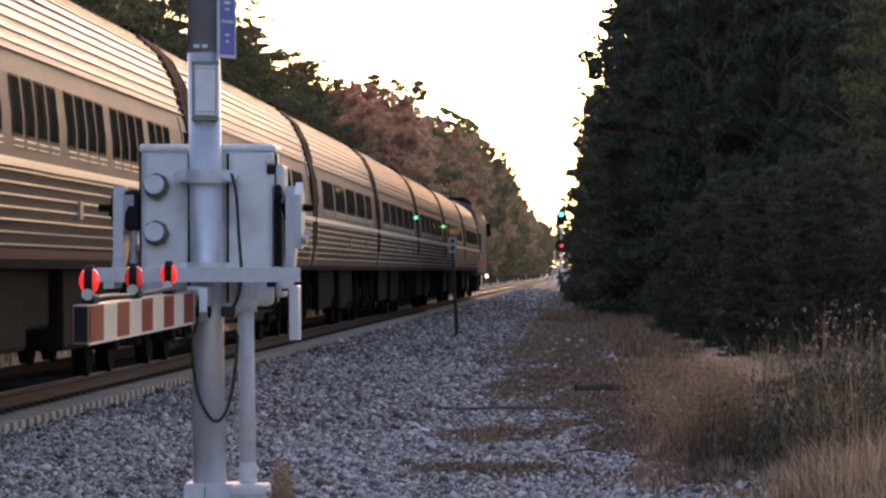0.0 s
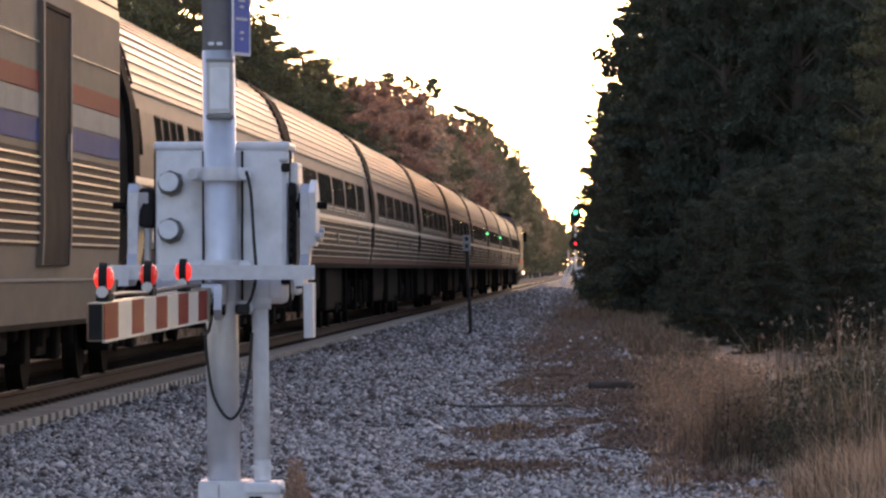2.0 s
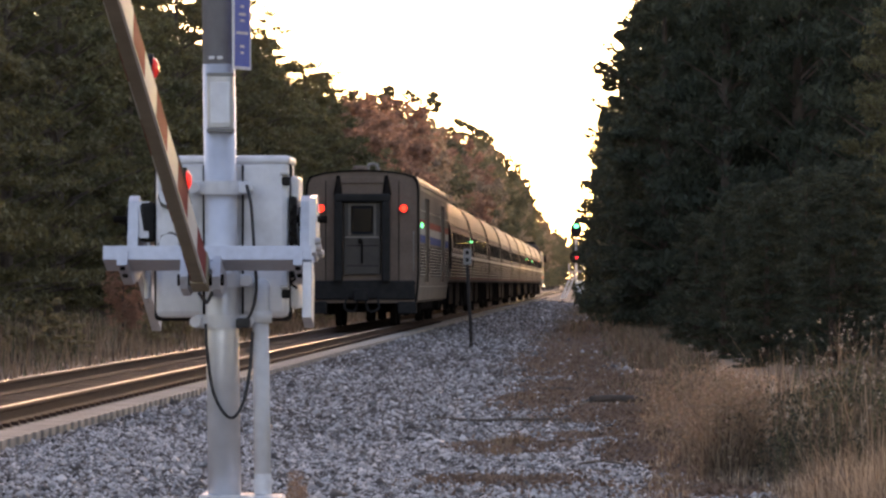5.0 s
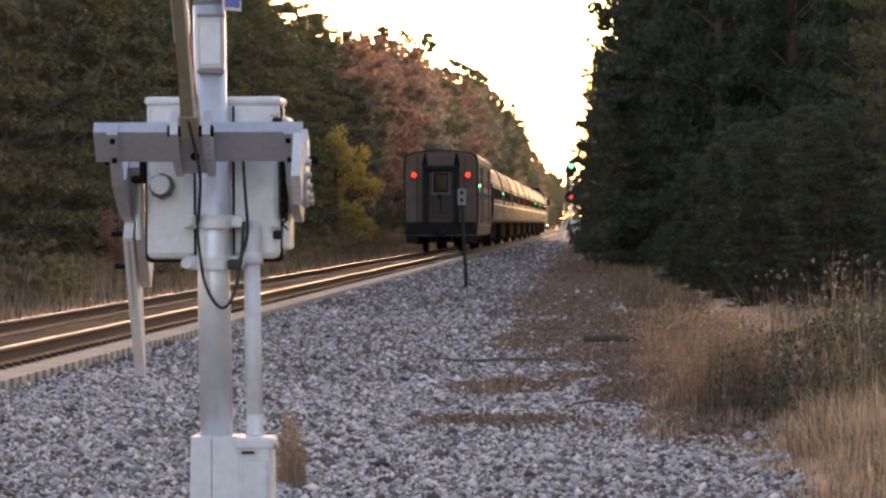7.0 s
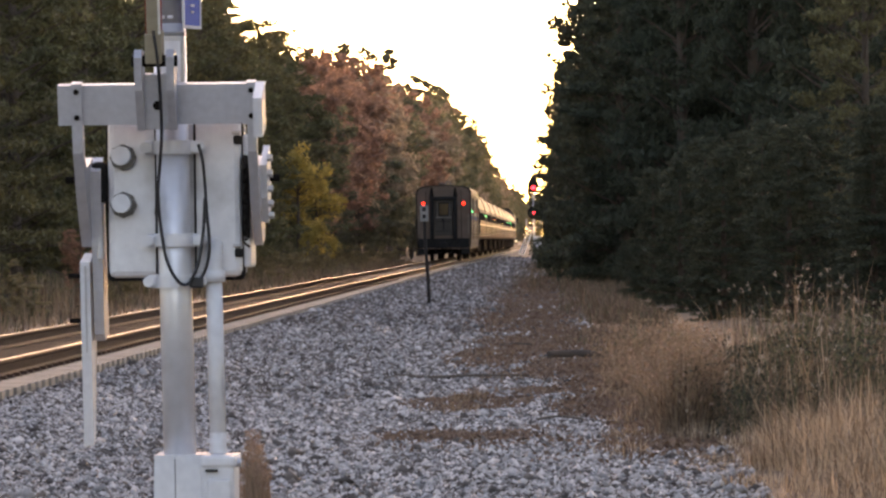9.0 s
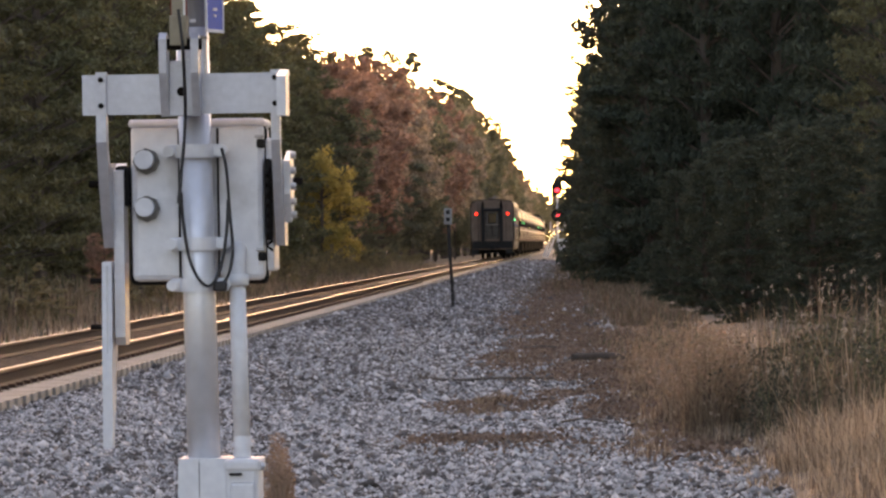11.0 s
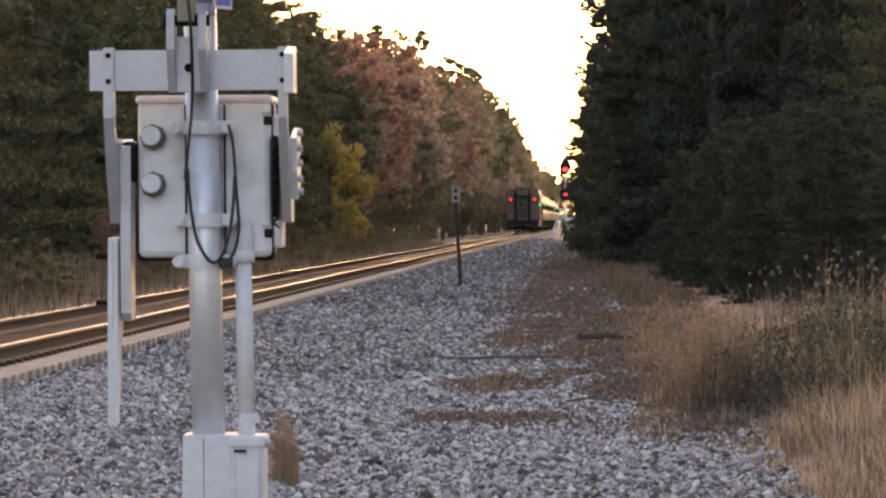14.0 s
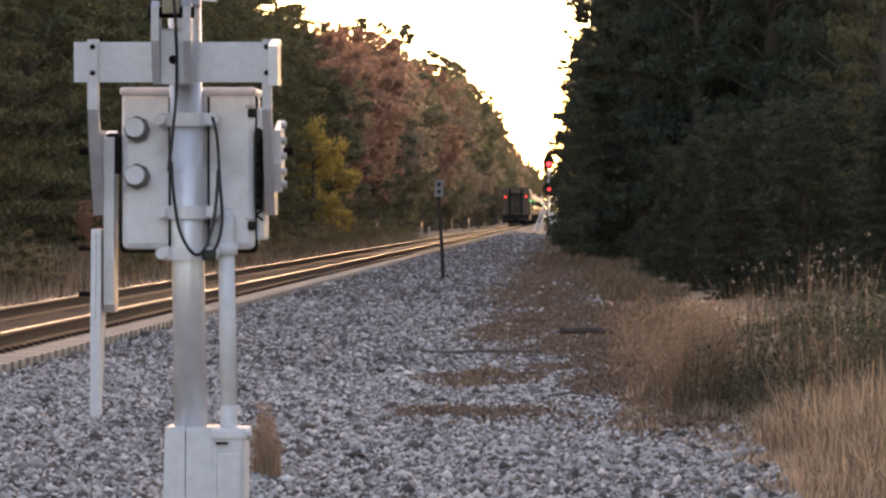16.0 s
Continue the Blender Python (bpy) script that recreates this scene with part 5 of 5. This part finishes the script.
def build_grass():
    # brown plume grass at the edge of the gravel
    rows = [(1.00, 38.4, 0.20, 0.92, 420), (1.22, 38.8, 0.16, 0.85, 260), (0.82, 41.5, 0.2, 0.42, 200), (1.15, 44.0, 0.25, 0.7, 240), (0.72, 48.5, 0.25, 0.35, 220), (1.3, 52.0, 0.35, 0.65, 300), (0.8, 57.0, 0.4, 0.35, 260), (1.2, 62.0, 0.5, 0.5, 300)]
    x, y, h = put_clumps("plume_grass", "dry brown plume grass at the gravel's edge", rows, 0.0042, ("straw", "brown_weed"), (0.35, 0.65), 0.5)
    tips("grass_plumes", "pale feathery tips of dry plume grass", x, y, h, 0.014, "straw", 0.25)
    c = np.concatenate([np.stack([rng.normal(x0, r0 * 0.5, 40), rng.normal(y0, r0, 40), rng.uniform(0.1, 0.95, 40) ** 0.8 * h0], -1) for x0, y0, r0, h0, n0 in rows])
    v, f = leaf_cloud(c, np.full(len(c), 0.12), 16, 0.022, 1.5)
    tagged(fast_mesh("grass_fuzz", v, f, [M["plume"], M["straw"]], rng.integers(0, 2, len(f))), "soft tangled dry brown grass", "grass", kind="stuff")
    # tall weeds with pale seed heads
    rows = [(1.5, 37.6, 0.22, 0.8, 90), (1.75, 37.0, 0.2, 0.95, 90), (2.05, 37.2, 0.2, 1.1, 90), (1.35, 39.2, 0.2, 1.0, 80), (1.55, 40.0, 0.25, 1.3, 70), (1.95, 41.0, 0.3, 1.45, 90), (2.35, 40.0, 0.3, 1.5, 90), (2.75, 41.0, 0.3, 1.5, 80), (1.8, 45.0, 0.35, 1.35, 90), (2.3, 46.0, 0.4, 1.5, 110), (2.9, 47.0, 0.4, 1.55, 110), (2.1, 53.0, 0.5, 1.2, 130), (3.0, 55.0, 0.5, 1.3, 130)]
    x, y, h = put_clumps("tall_weeds", "tall thin brown weeds with pale seed heads", rows, 0.0050, ("brown_weed", "straw", "green_weed"), (0.4, 0.4, 0.2), 0.42, "weeds")
    tips("seed_heads", "pale fluffy seed heads of tall weeds", x, y, h, 0.011, "fluff", 0.12)
    c = np.stack([rng.uniform(1.35, 3.2, 420), rng.uniform(38.5, 47, 420), rng.uniform(0.1, 0.85, 420)], -1)
    c[:, 2] *= np.clip((c[:, 0] - 1.0) * 0.9, 0.4, 1.0)
    v, f = leaf_cloud(c, np.full(len(c), 0.17), 30, 0.022, 1.0)
    tagged(fast_mesh("weed_leaves", v, f, [M["green_weed"], M["shade_weed"]], (rng.random(len(f)) < 0.6).astype(int)), "dense olive green weed leaves", "weeds", kind="stuff")
    # leafy growth coloured with the hollow's shade, between the plume grass and the straw
    c = np.stack([rng.normal(1.60, 0.26, 170), rng.uniform(36.4, 40.5, 170), rng.uniform(0.02, 0.75, 170) * rng.uniform(0.5, 1.0, 170)], -1)
    v, f = leaf_cloud(c, rng.uniform(0.06, 0.16, len(c)), 22, 0.017, 1.3)
    tagged(fast_mesh("hollow_weeds", v, f, [M["shade_weed"]]), "low green leafy weeds darkened as a shadowed gap", "weeds", kind="stuff")
    rows = [(rng.uniform(0.45, 1.25), rng.uniform(33, 60), 0.22, rng.uniform(0.05, 0.3), 110) for i in range(46)]
    put_clumps("skirt_grass", "low dry grass at the foot of the weeds", rows, 0.0045, ("straw", "brown_weed", "pale_straw"), (0.4, 0.4, 0.2), 0.9)
    # pale straw in the foreground
    rows = [(x0, y0, 0.3, h0, n0) for x0, y0, h0, n0 in ((1.85, 31.5, 0.62, 500), (1.6, 32.5, 0.55, 420), (2.1, 33.0, 0.65, 420), (1.35, 33.5, 0.20, 300), (1.75, 35.0, 0.45, 350), (1.1, 33.0, 0.09, 260), (0.85, 34.0, 0.06, 220), (2.3, 36.0, 0.6, 350), (1.5, 36.0, 0.22, 260), (1.3, 30.5, 0.16, 300), (1.7, 29.5, 0.4, 350), (2.1, 30.0, 0.5, 300), (1.0, 28.0, 0.08, 320), (1.4, 27.5, 0.2, 320), (1.8, 27.5, 0.4, 320), (1.55, 26.3, 0.25, 300), (0.9, 30.5, 0.06, 200))]
    put_clumps("straw_grass", "pale golden straw grass in a thick tuft", rows, 0.0036, ("straw", "pale_straw", "brown_weed"), (0.35, 0.45, 0.2), 0.75)
    # brown tuft by the gate's foot
    x, y, h = put_clumps("gate_grass", "reddish brown grass plume beside the gate", [(-1.89, 29.0, 0.08, 0.46, 150), (-1.82, 28.6, 0.07, 0.36, 110)], 0.0035, ("plume", "straw"), (0.6, 0.4), 0.22)
    tips("gate_plumes", "fuzzy reddish grass plumes", x, y, h, 0.010, "plume", 0.8)
    # low tufts and brown grass over the path
    rows = [(-1.45, 45.5, 0.18, 0.10, 160), (-0.9, 46.5, 0.22, 0.22, 260), (-1.0, 44.0, 0.3, 0.16, 220), (-1.2, 38.5, 0.5, 0.05, 300), (-0.6, 37.0, 0.5, 0.06, 320), (-1.7, 37.2, 0.4, 0.05, 220), (-0.2, 40.0, 0.3, 0.08, 160)]
    for i in range(120):
        yy = 54 + 130 * rng.random()
        rows.append((float(path_edge(yy)) + rng.normal(0.35, 0.5), yy, 0.35, rng.uniform(0.05, 0.2), 110))
    for x0, x1, y0, y1, k in ((-1.8, 0.0, 86, 110, 46), (-1.35, -0.6, 60, 68, 14), (-1.2, 0.4, 112, 240, 60), (0.1, 1.0, 49, 56, 16), (-1.7, -0.2, 37, 39.5, 14)):
        for i in range(k):
            rows.append((rng.uniform(x0, x1), rng.uniform(y0, y1), rng.uniform(0.1, 0.3), rng.uniform(0.03, 0.12), 60))
    put_clumps("path_grass", "short dry tufts of grass on the gravel path", rows, 0.006, ("straw", "brown_weed"), (0.5, 0.5), 0.7)
    rows = []
    for i in range(110):
        yy = 62 + 110 * rng.random()
        rows.append((0.3 + 1.5 * rng.random() + 0.2 * math.sin(yy * 0.3), yy, 0.5, rng.uniform(0.2, 0.65), 130))
    for i in range(60):
        yy = 130 + 270 * rng.random()
        rows.append((rng.uniform(-1.6, 0.8), yy, 0.7, rng.uniform(0.3, 0.6), 90))
    put_clumps("edge_grass", "dry brown grass along the edge of the trees", rows, 0.007, ("straw", "brown_weed", "green_weed"), (0.2, 0.6, 0.2), 0.75)
    n = 16000
    y = 70 + 260 * rng.random(n) ** 1.2
    x = -9.6 - rng.random(n) ** 0.8 * 4.2
    h = rng.uniform(0.3, 0.8, n) * np.clip((-9.2 - x) * 0.45, 0.3, 1.4)
    blades("verge_grass", "dry brown grass and brush before the woods", x, y, h, 0.014, [M["straw"], M["brown_weed"], M["green_weed"]], rng.choice(3, n, p=[0.62, 0.22, 0.16]))
    # fallen leaves
    c = []
    for x0, y0, r, n in ((0.6, 44.0, 0.5, 160), (0.3, 50.0, 0.5, 140), (0.9, 47.0, 0.4, 140), (-0.5, 37.5, 0.5, 120), (0.9, 36.0, 0.5, 120), (-0.6, 47.5, 0.4, 80), (0.0, 60.0, 0.7, 160), (-0.6, 75.0, 0.8, 160), (0.2, 85.0, 0.9, 160), (-0.9, 95.0, 0.8, 120), (-0.3, 66.0, 0.7, 200), (-0.5, 72.0, 0.6, 200), (-0.2, 56.0, 0.5, 160), (0.4, 56.0, 0.5, 160), (-0.8, 82.0, 0.7, 200), (-0.6, 108.0, 0.9, 200)):
        c.append(np.stack([rng.normal(x0, r * 0.8, n), rng.normal(y0, r * 2.6, n), np.full(n, 0.03)], -1))
    px, py = rng.uniform(-2.2, 1.4, 64000), 34 + 166 * rng.random(64000) ** 1.3
    near = rng.random(64000) < patch(px, py)
    c.append(np.stack([px[near], py[near], np.full(near.sum(), 0.025)], -1))
    c = np.concatenate(c)
    v, f = leaf_cloud(c, np.full(len(c), 0.12), 4, 0.030, 0.2)
    tagged(fast_mesh("leaf_litter", v, f, [M["dead_leaf"]]), "red brown fallen leaves on the gravel", "leaf litter", kind="stuff")


build_track()
build_train()
gate = build_gate()
arm = build_arm(gate)
# the slack loop of cable, one rigid piece that rises with the arm; its origin is the loop's lowest point
loop = part("cable_loop", tube(bmesh.new(), curve_pts([(-0.072, -0.075, 0.36), (-0.066, -0.075, 0.25), (-0.043, -0.08, 0.10), (0.0, -0.085, 0.015), (0.04, -0.085, 0.0), (0.078, -0.075, 0.07), (0.10, -0.06, 0.2), (0.108, -0.055, 0.33)], 8), 0.0065, 6), M["cable"], gate)
shutter = build_signal()
build_post()
build_clutter()
build_trees()
build_grass()
stones(146000, -5.2, 1.3, 25.0, 47, 0.033, "near_ballast", (0.36, 0.33, 0.31))
stones(75000, -5.2, 0.9, 47, 82, 0.043, "middle_ballast", (0.46, 0.15, 0.39))
stones(60000, -5.2, 0.6, 82, 180, 0.06, "far_ballast", (0.42, 0.06, 0.52))
stones(36000, -5.0, -0.6, 180, 380, 0.085, "distant_ballast", (0.40, 0.05, 0.55))
stones(9000, -8.4, -4.9, 34, 110, 0.06, "track_ballast", (0.14, 0.02, 0.84))


def motions():
    for car, off in train:
        walk(car, [(t, pose(TRACK_X, rear + off, RAIL_Z)) for t, rear in REAR])
    lift = [(0.0, -0.4), (3.7, -0.4), (4.2, 3.0), (5.0, 16.0), (5.8, 29.5), (6.0, 32.5), (7.0, 46.0), (8.0, 62.5), (9.0, 79.0), (9.6, 86.5), (10.2, 89.5), (16.0, 89.5)]
    walk(arm, [(t, pose(*AXLE, 90 - a, 0, -0.2)) for t, a in lift])
    walk(loop, [(t, pose(0.015, 0, z)) for t, z in ((0.0, 1.105), (3.7, 1.105), (4.6, 1.13), (6.0, 1.27), (7.0, 1.36), (8.0, 1.45), (9.0, 1.52), (10.0, 1.53), (16.0, 1.53))])
    # the added disc slides from the red lens to the green one
    walk(shutter, [(0.0, pose(0, 0, 6.58)), (7.1, pose(0, 0, 6.58)), (7.4, pose(0, 0, 7.18)), (16.0, pose(0, 0, 7.18))])


motions()
